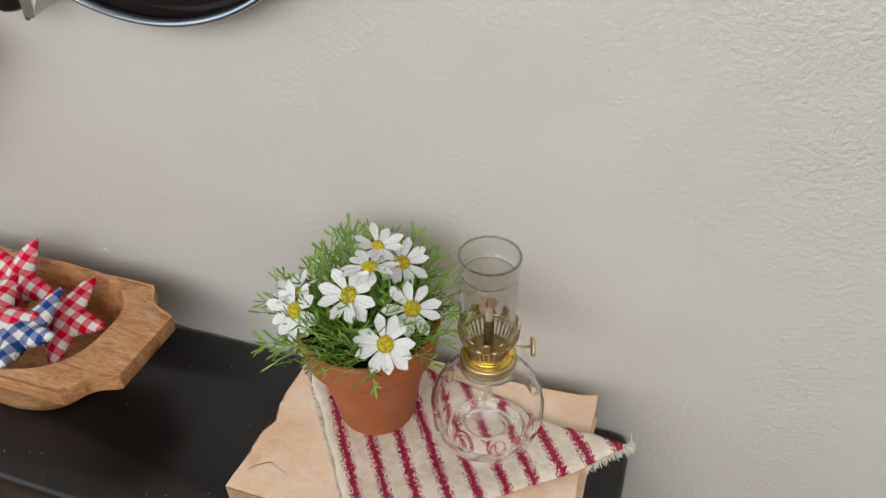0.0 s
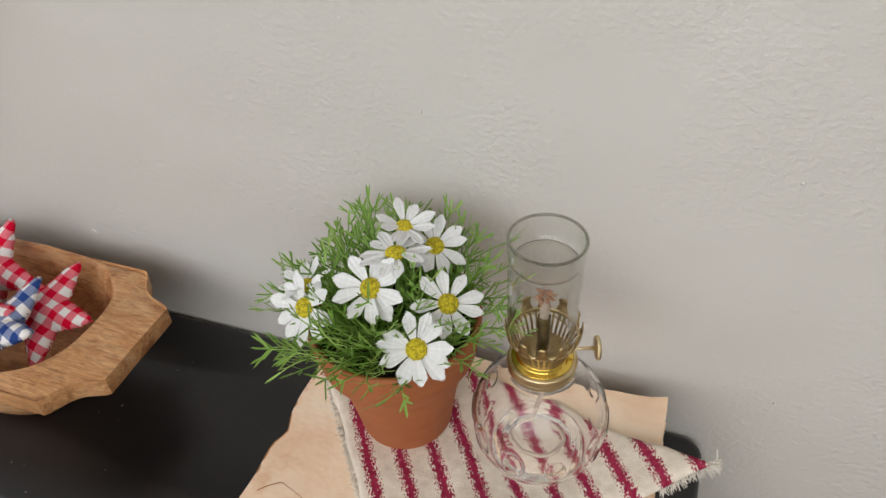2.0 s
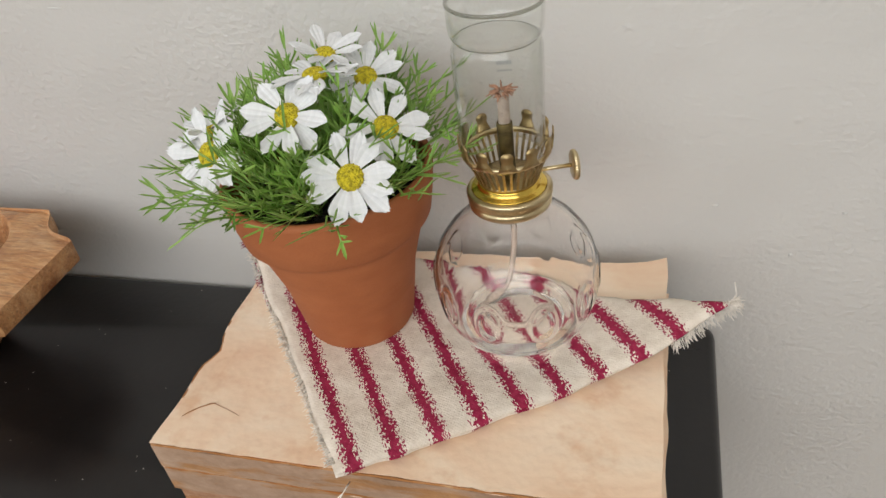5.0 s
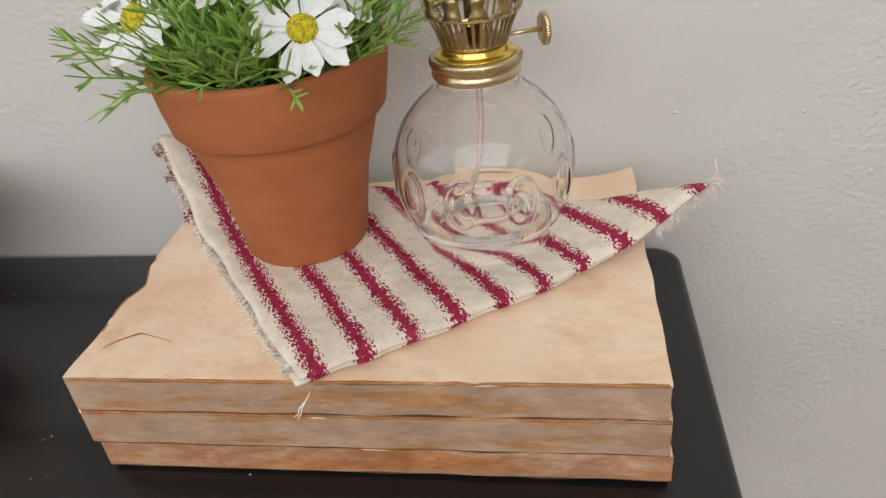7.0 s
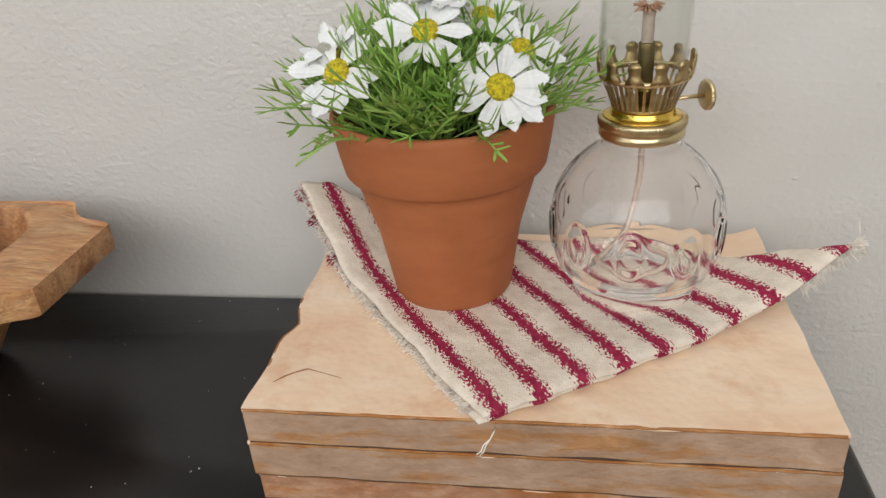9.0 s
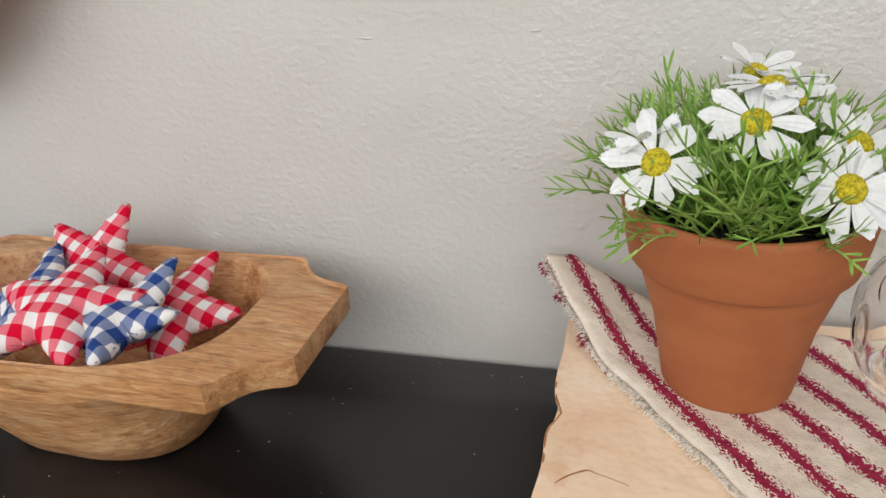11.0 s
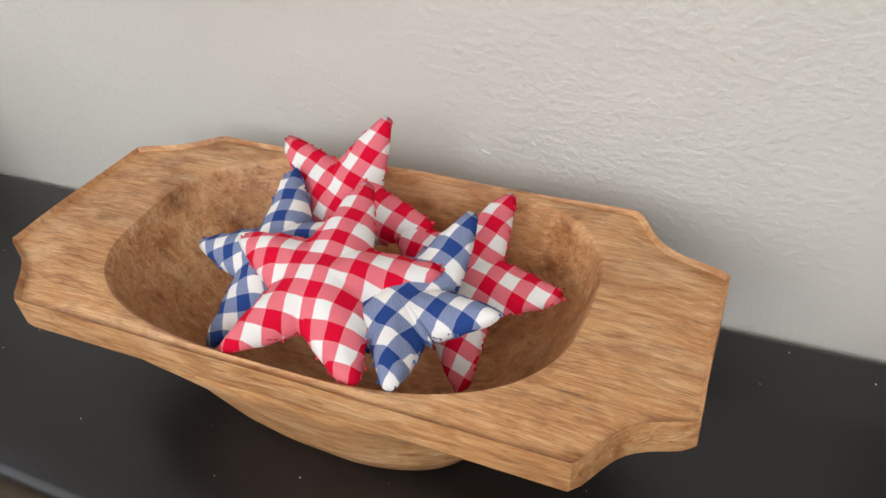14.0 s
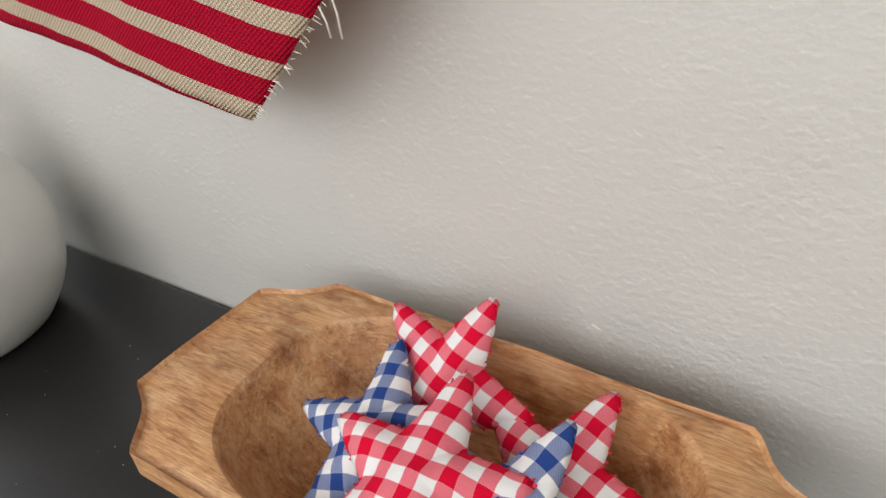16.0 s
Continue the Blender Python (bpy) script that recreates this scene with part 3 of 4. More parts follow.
def star(name, place, normal, tip, size, thick, mat, fray, label, seed, bends=None, arms=None):
    rnd = random.Random(seed)
    n_a, n_r = 120, 12
    bm = bmesh.new()
    bend = [rnd.uniform(-0.10, 0.10) for _ in range(5)]
    size5 = arms or [rnd.uniform(0.96, 1.05) for _ in range(5)]
    bend = bends or bend

    def point(i, j, side):
        a = 2 * math.pi * i / n_a
        arm = int(round(((a - math.pi / 2) / (2 * math.pi / 5)))) % 5
        r1 = star_radius(a, size * size5[arm] if abs(((a - math.pi / 2) / (2 * math.pi / 5)) - round((a - math.pi / 2) / (2 * math.pi / 5))) < 0.5 else size)
        f = j / n_r
        r = r1 * f
        width = star_radius(a, size) / size
        h = thick * (1 - f ** 2.2) ** 0.62 * (1 - 0.52 * (r / size) ** 1.1)
        x, y = r * math.cos(a), r * math.sin(a)
        wr = 0.0011 * noise.noise((x * 120 + seed, y * 120, side)) * (1 - f * 0.3) + 0.0016 * noise.noise((x * 45, y * 45 + seed, side * 3))
        pucker = 0.0007 * math.sin(a * 38 + seed) * max(0, f - 0.7) / 0.3
        z = side * (h + (wr if f < 0.99 else 0)) + bend[arm] * size * (r / size) ** 2
        return (x, y, z + pucker)

    c_up, c_dn = bm.verts.new((0, 0, thick)), bm.verts.new((0, 0, -thick))
    up = [[bm.verts.new(point(i, j, 1)) for i in range(n_a)] for j in range(1, n_r + 1)]
    dn = [[bm.verts.new(point(i, j, -1)) for i in range(n_a)] for j in range(1, n_r)] + [up[-1]]
    for rows, c in ((up, c_up), (dn, c_dn)):
        for i in range(n_a):
            bm.faces.new((c, rows[0][i], rows[0][(i + 1) % n_a]))
        for r0, r1 in zip(rows, rows[1:]):
            for i in range(n_a):
                bm.faces.new((r0[i], r1[i], r1[(i + 1) % n_a], r0[(i + 1) % n_a]))
    rim = [v.co.copy() for v in up[-1]]
    nrm = Vector(normal).normalized()
    ty = Vector(tip) - nrm * Vector(tip).dot(nrm)
    ty.normalize()
    tx = ty.cross(nrm)
    m = Matrix((tx, ty, nrm)).transposed().to_4x4()
    m.translation = place
    ob = part(name, bm, mat, None)
    ob.matrix_world = m
    tagged(ob, label, "star cushion", "gingham stars in the bowl")
    # raw seam: short cut threads standing out of the seam line
    fb = bmesh.new()
    for i in range(n_a):
        for k in range(2):
            p = rim[i].lerp(rim[(i + 1) % n_a], rnd.random())
            if rnd.random() < 0.68:
                continue
            d = Vector((p.x, p.y, 0)).normalized()
            t = Vector((-d.y, d.x, 0))
            w, l = rnd.uniform(0.0003, 0.0008), rnd.uniform(0.0001, 0.0010)
            base = p - d * 0.0008
            tipp = p + d * l + Vector((0, 0, rnd.uniform(-0.0012, 0.0016))) + t * rnd.uniform(-0.0008, 0.0008)
            u = Vector((0, 0, 0.0003))
            vs = [fb.verts.new(q) for q in (base - t * w - u, base + t * w - u, tipp + t * w * 0.5, tipp - t * w * 0.5, base - t * w + u, base + t * w + u)]
            for f in ((0, 1, 2, 3), (5, 4, 3, 2), (0, 3, 4), (1, 5, 2), (0, 4, 5, 1)):
                fb.faces.new([vs[q] for q in f])
    part("frayed_seam", fb, fray, ob, "raw frayed seam", False)
    return ob


RED, BLUE = "stuffed red gingham fabric star in the wooden bowl", "stuffed blue gingham fabric star in the wooden bowl"
star("fabric_star", (-0.3315, -0.0618, 0.8735), (-0.05, -0.786, 0.616), (0.32, 0.552, 0.74), 0.0415, 0.0108, M_RED, M_REDFRAY, RED.replace("fabric star", "star") + ", propped at the back", 3, [0.0, 0.0, 0.0, 0.0, 0.0], [1.0, 1.0, 1.0, 1.0, 1.0])
star("fabric_star", (-0.2760, -0.0779, 0.8626), (0.0, -0.479, 0.878), (0.171, 0.71, 0.11), 0.0410, 0.0105, M_RED, M_REDFRAY, RED.replace("fabric star", "star") + ", lowest", 5, [0.0, 0.0, 0.0, 0.05, 0.05], [1.0, 0.95, 0.95, 1.0, 0.98])
star("fabric_star", (-0.3399, -0.0949, 0.8715), (-0.179, -0.39, 0.903), (-0.43, 0.957, 0.81), 0.0415, 0.0105, M_BLUE, M_BLUEFRAY, BLUE.replace("fabric star", "star"), 7, [0.1, 0.1, 0.0, 0.0, 0.0], [0.98, 0.98, 1.0, 0.8, 0.8])
star("fabric_star", (-0.2805, -0.1095, 0.8750), (-0.04, -0.12, 0.99), (0.0136, 0.0454, 0.0), 0.0415, 0.0105, M_BLUE, M_BLUEFRAY, BLUE.replace("fabric star", "star"), 9, [0.28, 0.0, 0.14, 0.12, 0.26], [1.0, 0.92, 0.72, 0.80, 0.86])
star("fabric_star", (-0.3080, -0.1112, 0.8812), (0.028, -0.265, 0.962), (-0.07, 1.09, 0.36), 0.0425, 0.0118, M_RED, M_REDFRAY, RED.replace("fabric star", "star") + ", on top", 11, [0.10, 0.02, 0.05, 0.03, 0.04], [1.0, 0.98, 0.93, 0.98, 0.95])


# ---- stack of books ----
BX0, BX1, BY0, BY1 = -0.079, 0.1305, -0.163, -0.023


def book_slab(x0, x1, y0, y1, z0, z1, seed, curl=0.0, nx=44, ny=30, ragged=0.0012):
    """A worn slab with ragged sides and an uneven top."""
    def xy(i, j):
        u, v = i / nx, j / ny
        y = y0 + (y1 - y0) * v
        left = x0 + ragged * 2.2 * noise.noise((seed, y * 32, 1)) + 0.004 * math.exp(-((v - 0.40) / 0.05) ** 2) * (ragged > 0.001)
        right = x1 + ragged * noise.noise((seed + 9, y * 40, 2))
        x = left + (right - left) * u
        front = ragged * 0.7 * noise.noise((x * 50, seed, 3))
        return x, y + front * (1 - v) + ragged * noise.noise((x * 40, seed, 5)) * v

    bm = bmesh.new()
    grid = []
    for side in (0, 1):
        rows = []
        for j in range(ny + 1):
            row = []
            for i in range(nx + 1):
                x, y = xy(i, j)
                z = z1 if side else z0
                if side or curl:
                    z += 0.0006 * noise.noise((x * 22, y * 22, seed)) + 0.0003 * noise.noise((x * 90, y * 90, seed))
                    u, v = i / nx, j / ny
                    z += curl * (max(0, u - 0.86) / 0.14) ** 2 * v ** 2 * 0.9
                    z += curl * 0.30 * max(0, v - 0.6) / 0.4 * (1 - u)
                row.append(bm.verts.new((x, y, z)))
            rows.append(row)
        grid.append(rows)
    for side, rows in enumerate(grid):
        for j in range(ny):
            for i in range(nx):
                f = (rows[j][i], rows[j][i + 1], rows[j + 1][i + 1], rows[j + 1][i])
                bm.faces.new(f if side else f[::-1])
    a, b = grid
    edge = [(0, i) for i in range(nx)] + [(j, nx) for j in range(ny)] + [(ny, nx - i) for i in range(nx)] + [(ny - j, 0) for j in range(ny)]
    for (j0, i0), (j1, i1) in zip(edge, edge[1:] + edge[:1]):
        bm.faces.new((a[j0][i0], a[j1][i1], b[j1][i1], b[j0][i0]))
    bmesh.ops.recalc_face_normals(bm, faces=bm.faces)
    return bm


def book(z0, z1, dx0, dx1, dy, seed, edge, curl, label):
    b = holder("book", ((BX0 + BX1) / 2, (BY0 + BY1) / 2, z0), label, "book", "stacked books")
    back = Matrix.Translation(-b.location)
    x0, x1 = BX0 + dx0, BX1 + dx1
    part("back_board", book_slab(x0 + 0.001, x1 - 0.001, BY0 + dy + 0.0090, BY1, z0 + 0.0002, z0 + 0.0017, seed), M_BOARD, b, at=back, smooth=False)
    lip = [tube_bm([(x0 + 0.001 + (x1 - x0 - 0.002) * k / 40, BY0 + dy - 0.0004 + 0.0005 * noise.noise((k * 0.9, seed, 4)), z1 - 0.0004 + 0.0005 * noise.noise((k * 0.8, seed, 2))) for k in range(41)], [0.0006 + 0.0005 * noise.noise((k * 1.7, seed, 9)) for k in range(41)], 5)]
    part("worn_lip", join(lip), M_LIP, b, "ochre worn board edge", at=back)
    # added strip: the overhang's shadow line is put in as dark colour
    gap = book_slab(x0 + 0.0006, x1 - 0.0006, BY0 + dy + 0.0006, BY0 + dy + 0.0088, z0 + 0.0004, z0 + 0.0021, seed + 5, 0, 60, 3)
    part("dirty_groove", gap, M_GAP_SHADE, b, "dark brown strip standing in for shade under the spine", at=back, smooth=False)
    part("page_block", book_slab(x0 + 0.002, x1 - 0.0015, BY0 + dy + 0.008, BY1 - 0.002, z0 + 0.0017, z1 - 0.0017, seed + 1), M_PAGES, b, at=back, smooth=False)
    sp = book_slab(x0 + 0.0002, x1 - 0.0002, BY0 + dy - 0.0005, BY0 + dy + 0.008, z0 + 0.0021, z1 - 0.0011, seed + 2, 0, 80, 3)
    part("bare_spine", sp, edge, b, "worn glued spine without its cloth", at=back, smooth=False)
    part("front_board", book_slab(x0, x1, BY0 + dy, BY1, z1 - 0.0017, z1, seed + 3, curl, ragged=0.0016), M_BOARD, b, at=back, smooth=False)


BT = TOP + 0.0512
book(TOP + 0.0002, TOP + 0.0156, -0.001, 0.003, 0.004, 21, M_EDGE_B, 0, "coverless old book with rusty brown spine on the tabletop")
book(TOP + 0.0158, TOP + 0.0338, -0.001, 0.002, 0.0015, 31, M_EDGE_A, 0, "coverless old book with tan spine in the stack")
book(TOP + 0.0340, BT, 0.0, 0.0, 0.0, 41, M_EDGE_A, 0.006, "coverless old book with mottled peach board, topmost of the stack")


top_book = bpy.data.objects["book.002"]
side_pts = []
for k in range(31):
    v = k / 30
    y = BY0 + (BY1 - BY0) * v
    x = BX0 + 0.0035 * noise.noise((44, y * 32, 1)) + 0.004 * math.exp(-((v - 0.40) / 0.05) ** 2)
    side_pts.append((x + 0.0004, y, BT - 0.0005 + 0.0018 * max(0, v - 0.6) / 0.4))
part("worn_side", tube_bm(side_pts, [0.0005 + 0.0004 * noise.noise((k * 0.9, 3, 7)) for k in range(31)], 5), M_LIP, top_book, "ochre worn side edge", at=Matrix.Translation(-top_book.location))
crease = [(-0.072, -0.1475), (-0.069, -0.144), (-0.066, -0.1415), (-0.062, -0.139), (-0.0605, -0.1385), (-0.058, -0.1395), (-0.053, -0.141), (-0.046, -0.1435)]
scratch = part("scratch", tube_bm([(x, y, BT + 0.0002) for x, y in crease], [0.0001, 0.0003, 0.00025, 0.0003, 0.0002, 0.00015, 0.0001, 0.0001], 5), M_LIP, top_book, "thin brown scratch in the board")
scratch.matrix_local = Matrix.Translation(-top_book.location)


# ---- striped tea towel ----
CF, CR, CL = Vector((0.0115, -0.169)), Vector((0.157, -0.074)), Vector((-0.101, -0.023))
CUT = 0.92                            # the left corner is turned in, which leaves it blunt


def towel_height(x, y):
    """The cloth lies flat under pot and lamp and stands up towards its left and right corners."""
    p = Vector((x, y))
    z = BT + 0.0012
    rise = (p - Vector((-0.044, -0.064))).dot(Vector((-0.86, 0.51)))
    z += 0.033 * max(0.0, rise / 0.060) ** 1.35
    d_r = (p - CR).length
    z += 0.020 * max(0, 1 - d_r / 0.07) ** 1.5
    keep = min(1.0, max(0, min((p - Vector((-0.0103, -0.0783))).length - 0.024, (p - Vector((0.0674, -0.0801))).length - 0.026) / 0.02))
    z += keep * (0.0012 + 0.0014 * noise.noise((x * 55, y * 55, 4)) + 0.0006 * noise.noise((x * 130, y * 130, 8)))
    return z


def towel_bm(inset, thick, lift, shift=Vector((0, 0))):
    n = 72
    top = int(n * CUT)
    bm = bmesh.new()
    c = (CF + CR + CL) / 3
    a, b, d = (c + (q - c) * (1 - inset) + shift for q in (CF, CR, CL))
    tops, bots = {}, {}
    for i in range(n + 1):
        for j in range(min(n - i, top) + 1):
            u, v = i / n, j / n
            w = 1 - u - v
            p = a * w + b * u + d * v
            # edges are a little wavy, and the back edge bows towards the wall
            back = 4 * u * v
            p = p + Vector((0.15, 0.99)) * 0.010 * back + Vector((0.0016 * noise.noise((p.x * 60, p.y * 60, 1)), 0.0016 * noise.noise((p.x * 60, p.y * 60, 2))))
            side = min(u, v, w, CUT - v + 0.002)
            round_off = thick * 0.5 * (1 - min(1, side / 0.03)) ** 2
            z = towel_height(p.x - shift.x, p.y - shift.y) + lift
            tops[i, j] = bm.verts.new((p.x, p.y, z + thick - round_off))
            bots[i, j] = bm.verts.new((p.x, p.y, z + round_off * 0.6))
    for i in range(n):
        for j in range(min(n - i, top)):
            bm.faces.new((tops[i, j], tops[i + 1, j], tops[i, j + 1]))
            bm.faces.new((bots[i, j], bots[i, j + 1], bots[i + 1, j]))
            if i + j < n - 1:
                bm.faces.new((tops[i + 1, j], tops[i + 1, j + 1], tops[i, j + 1]))
                bm.faces.new((bots[i + 1, j], bots[i, j + 1], bots[i + 1, j + 1]))
    e = [(k, 0) for k in range(n)] + [(n - k, k) for k in range(top)] + [(n - top - k, top) for k in range(n - top)] + [(0, top - k) for k in range(top)]
    for p, q in zip(e, e[1:] + e[:1]):
        bm.faces.new((tops[p], bots[p], bots[q], tops[q]))
    return bm


towel = holder("tea_towel", (0.02, -0.09, BT), "folded cream tea towel with crimson stripes on the books", "towel")
tinv = Matrix.Translation((-0.02, 0.09, -BT))


def towel_part(name, bm, label=""):
    """Keeps the cloth pattern in step between the layers by building them at the world's origin."""
    ob = new(name, mesh_from(name, bm, M_TOWEL))
    ob.parent = towel
    ob.matrix_local = tinv
    if label:
        ob["label"] = label


towel_part("lower_layer", towel_bm(0.010, 0.0026, -0.0012, Vector((-0.0022, -0.0006))))
towel_part("upper_layer", towel_bm(0.0, 0.0028, 0.0016))


def fringe():
    rnd = random.Random(8)
    bms = []
    spots = [(CF.lerp(CL, rnd.uniform(0.03, 0.91)) - Vector((rnd.choice((0, 0.002)), 0)), Vector((-0.79, -0.61))) for _ in range(620)]
    spots += [(CR.lerp(CF, rnd.uniform(0.0, 0.17)) + Vector((0, 0.001)), Vector((0.5, -0.6))) for _ in range(190)]
    for p, d in spots:
        z = towel_height(p.x, p.y) + rnd.uniform(0.0, 0.0025)
        l = rnd.uniform(0.0006, 0.0022) if d.x < 0 else rnd.uniform(0.0018, 0.0042)
        v = Vector((d.x + rnd.uniform(-0.6, 0.6), d.y + rnd.uniform(-0.6, 0.6), rnd.uniform(-0.6, 0.5) if d.x < 0 else rnd.uniform(-1.2, -0.4))) * l
        s = Vector((p.x, p.y, z))
        bms.append(tube_bm([s - v * 0.3, s + v * 0.5 + Vector((0, 0, rnd.uniform(-0.0006, 0.0006))), s + v], [0.00026, 0.00022, 0.00012], 3))
    for _ in range(70):
        s = Vector((CR.x - rnd.uniform(0.0, 0.003), CR.y + rnd.uniform(-0.002, 0.001), towel_height(CR.x, CR.y) + rnd.uniform(0, 0.002)))
        v = Vector((rnd.uniform(0.3, 1.0), rnd.uniform(-0.6, 0.4), rnd.uniform(-0.5, 0.9))).normalized() * rnd.uniform(0.003, 0.0055)
        bms.append(tube_bm([s, s + v * 0.6 + Vector((0, 0, 0.0008)), s + v], [0.00035, 0.0003, 0.00015], 3))
    s = Vector((CF.x + 0.004, CF.y, BT + 0.002))
    for q in (0.0, 0.0009):
        bms.append(tube_bm([s, s + Vector((-0.0004, -0.0030, 0.0004)), s + Vector((-0.0015, -0.0046, -0.0012)), s + Vector((-0.0030 - q, -0.0052, -0.0038)), s + Vector((-0.0038 - q, -0.0054, -0.0062)), s + Vector((-0.0054 - q, -0.0056, -0.0085 + q))], 0.00026, 4))
    s = Vector((CR.x, CR.y, towel_height(CR.x, CR.y) + 0.001))
    bms.append(tube_bm([s, s + Vector((0.0, 0.0, 0.006)), s + Vector((-0.001, 0.001, 0.011))], 0.0003, 4))
    return join(bms)


tagged(part("fringe", fringe(), M_FRINGE, towel, "frayed cream threads", at=tinv), kind="stuff")


def tufts():
    """Crimson stripe ends that fray out of the under layer's left edge."""
    rnd = random.Random(15)
    bms = []
    for f in (0.90, 0.82, 0.71):
        for _ in range(34):
            p = CF.lerp(CL, f + rnd.uniform(-0.014, 0.014))
            s = Vector((p.x - 0.001, p.y, towel_height(p.x, p.y) - 0.001 + rnd.uniform(0, 0.0015)))
            v = Vector((-0.8 + rnd.uniform(-0.5, 0.5), -0.5 + rnd.uniform(-0.5, 0.5), rnd.uniform(-0.9, 0.1))) * rnd.uniform(0.0012, 0.0032)
            bms.append(tube_bm([s - v * 0.4, s + v * 0.5 + Vector((0, 0, 0.0005)), s + v], [0.0003, 0.0003, 0.00015], 3))
    return join(bms)


tagged(part("red_tufts", tufts(), M_TUFT, towel, "frayed crimson stripe ends", at=tinv), kind="stuff")


# ---- daisies in a clay pot ----
PX, PY, PZ = -0.0103, -0.0783, BT + 0.0046
RIM = 0.939 - PZ
plant = holder("potted_daisies", (PX, PY, PZ), "white artificial daisies with feathery leaves in a terracotta pot", "potted plant")
pot_profile = [(0.0, 0.0), (0.0225, 0.0), (0.0245, 0.0006), (0.0258, 0.0028), (0.0305, RIM * 0.38), (0.0368, RIM * 0.64), (0.0378, RIM * 0.675), (0.0388, RIM * 0.69), (0.0405, RIM * 0.70), (0.0415, RIM * 0.715),
               (0.0432, RIM * 0.82), (0.0448, RIM * 0.955), (0.0450, RIM * 0.985), (0.0443, RIM * 0.998), (0.0432, RIM), (0.0420, RIM * 0.994), (0.0412, RIM * 0.97), (0.0388, RIM * 0.80), (0.0, RIM * 0.80)]
part("pot", lathe([(max(r, 0.0004), z) for r, z in pot_profile], 96), M_POT, plant, "terracotta clay pot with a thick rim").data.set_sharp_from_angle(angle=radians(50))
soil = bmesh.new()
bmesh.ops.create_circle(soil, cap_ends=True, cap_tris=True, radius=0.0392, segments=40)
bmesh.ops.subdivide_edges(soil, edges=soil.edges[:], cuts=3)
for v in soil.verts:
    v.co.z = 0.004 * noise.noise(v.co * 120) + RIM * 0.86
part("soil", soil, M_SOIL, plant)


def blade(bm, base, d, up, length, width, root):
    """A narrow folded leaflet that grows out of the vertex root; returns a vertex half-way along it."""
    s = d.cross(up).normalized()
    pts = []
    for f, w in ((0, 0.75), (0.4, 1.0), (0.78, 0.85)):
        c = base + d * length * f + up * length * 0.10 * f * f
        pts.append((bm.verts.new(c - s * width * w + up * width * 0.35), bm.verts.new(c - up * width * 0.2), bm.verts.new(c + s * width * w + up * width * 0.35)))
    tip = bm.verts.new(base + d * length + up * length * 0.08)
    for a, b in zip(pts, pts[1:]):
        bm.faces.new((a[0], a[1], b[1], b[0]))
        bm.faces.new((a[1], a[2], b[2], b[1]))
    bm.faces.new((pts[-1][0], pts[-1][1], tip))
    bm.faces.new((pts[-1][1], pts[-1][2], tip))
    bm.faces.new((root, pts[0][0], pts[0][1]))
    bm.faces.new((root, pts[0][1], pts[0][2]))
    return pts[1][1]


def sprig_bm(rnd, start, lean, length, sag=0.0):
    """A bent stem with forked feathery leaflets."""
    out = Vector((lean.x, lean.y, 0))
    pts, d, p = [], lean.normalized(), Vector(start)
    steps = 7
    droop = rnd.uniform(-0.03, 0.06) + 0.05 * out.length + sag
    side = Vector((rnd.uniform(-0.11, 0.11), rnd.uniform(-0.11, 0.11), rnd.uniform(-0.02, 0.06)))
    for k in range(steps + 1):
        pts.append(p.copy())
        d = (d + Vector((0, 0, -droop * k / steps * 0.8)) + side).normalized()
        p = p + d * length / steps
    bm = tube_bm(pts, [0.0007 - 0.0004 * k / steps for k in range(steps + 1)], 4)
    bm.verts.ensure_lookup_table()
    stem = list(bm.verts)
    for k in range(1, steps + 1):
        d = (pts[k] - pts[k - 1]).normalized()
        s = d.cross(Vector((0, 0, 1)))
        if s.length < 0.1:
            s = Vector((1, 0, 0))
        s = Matrix.Rotation(rnd.uniform(-0.9, 0.9), 3, d) @ s.normalized()
        up = s.cross(d).normalized()
        if k < 3 and rnd.random() < 0.4:
            continue
        for sg in (-1, 1):
            if rnd.random() < 0.25:
                continue
            ang = rnd.uniform(0.50, 0.95) * sg
            dd = (d * math.cos(ang) + s * math.sin(ang) + up * rnd.uniform(-0.15, 0.35)).normalized()
            l = length * rnd.uniform(0.22, 0.40) * (1.15 - 0.4 * k / steps)
            l = max(0.006, min(0.013, l))
            w = rnd.uniform(0.00042, 0.00066)
            half = blade(bm, pts[k], dd, up, l, w, stem[4 * k + (0 if sg < 0 else 2)])
            if rnd.random() < 0.5:
                dd2 = (dd + d * 0.7 + up * 0.2).normalized()
                blade(bm, half.co.copy(), dd2, up, l * 0.6, 0.0005, half)
    d = (pts[-1] - pts[-2]).normalized()
    s = d.cross(Vector((0, 0, 1))).normalized() if abs(d.z) < 0.98 else Vector((1, 0, 0))
    blade(bm, pts[-1], d, s.cross(d).normalized(), 0.009, 0.0007, stem[4 * steps + 1])
    return bm


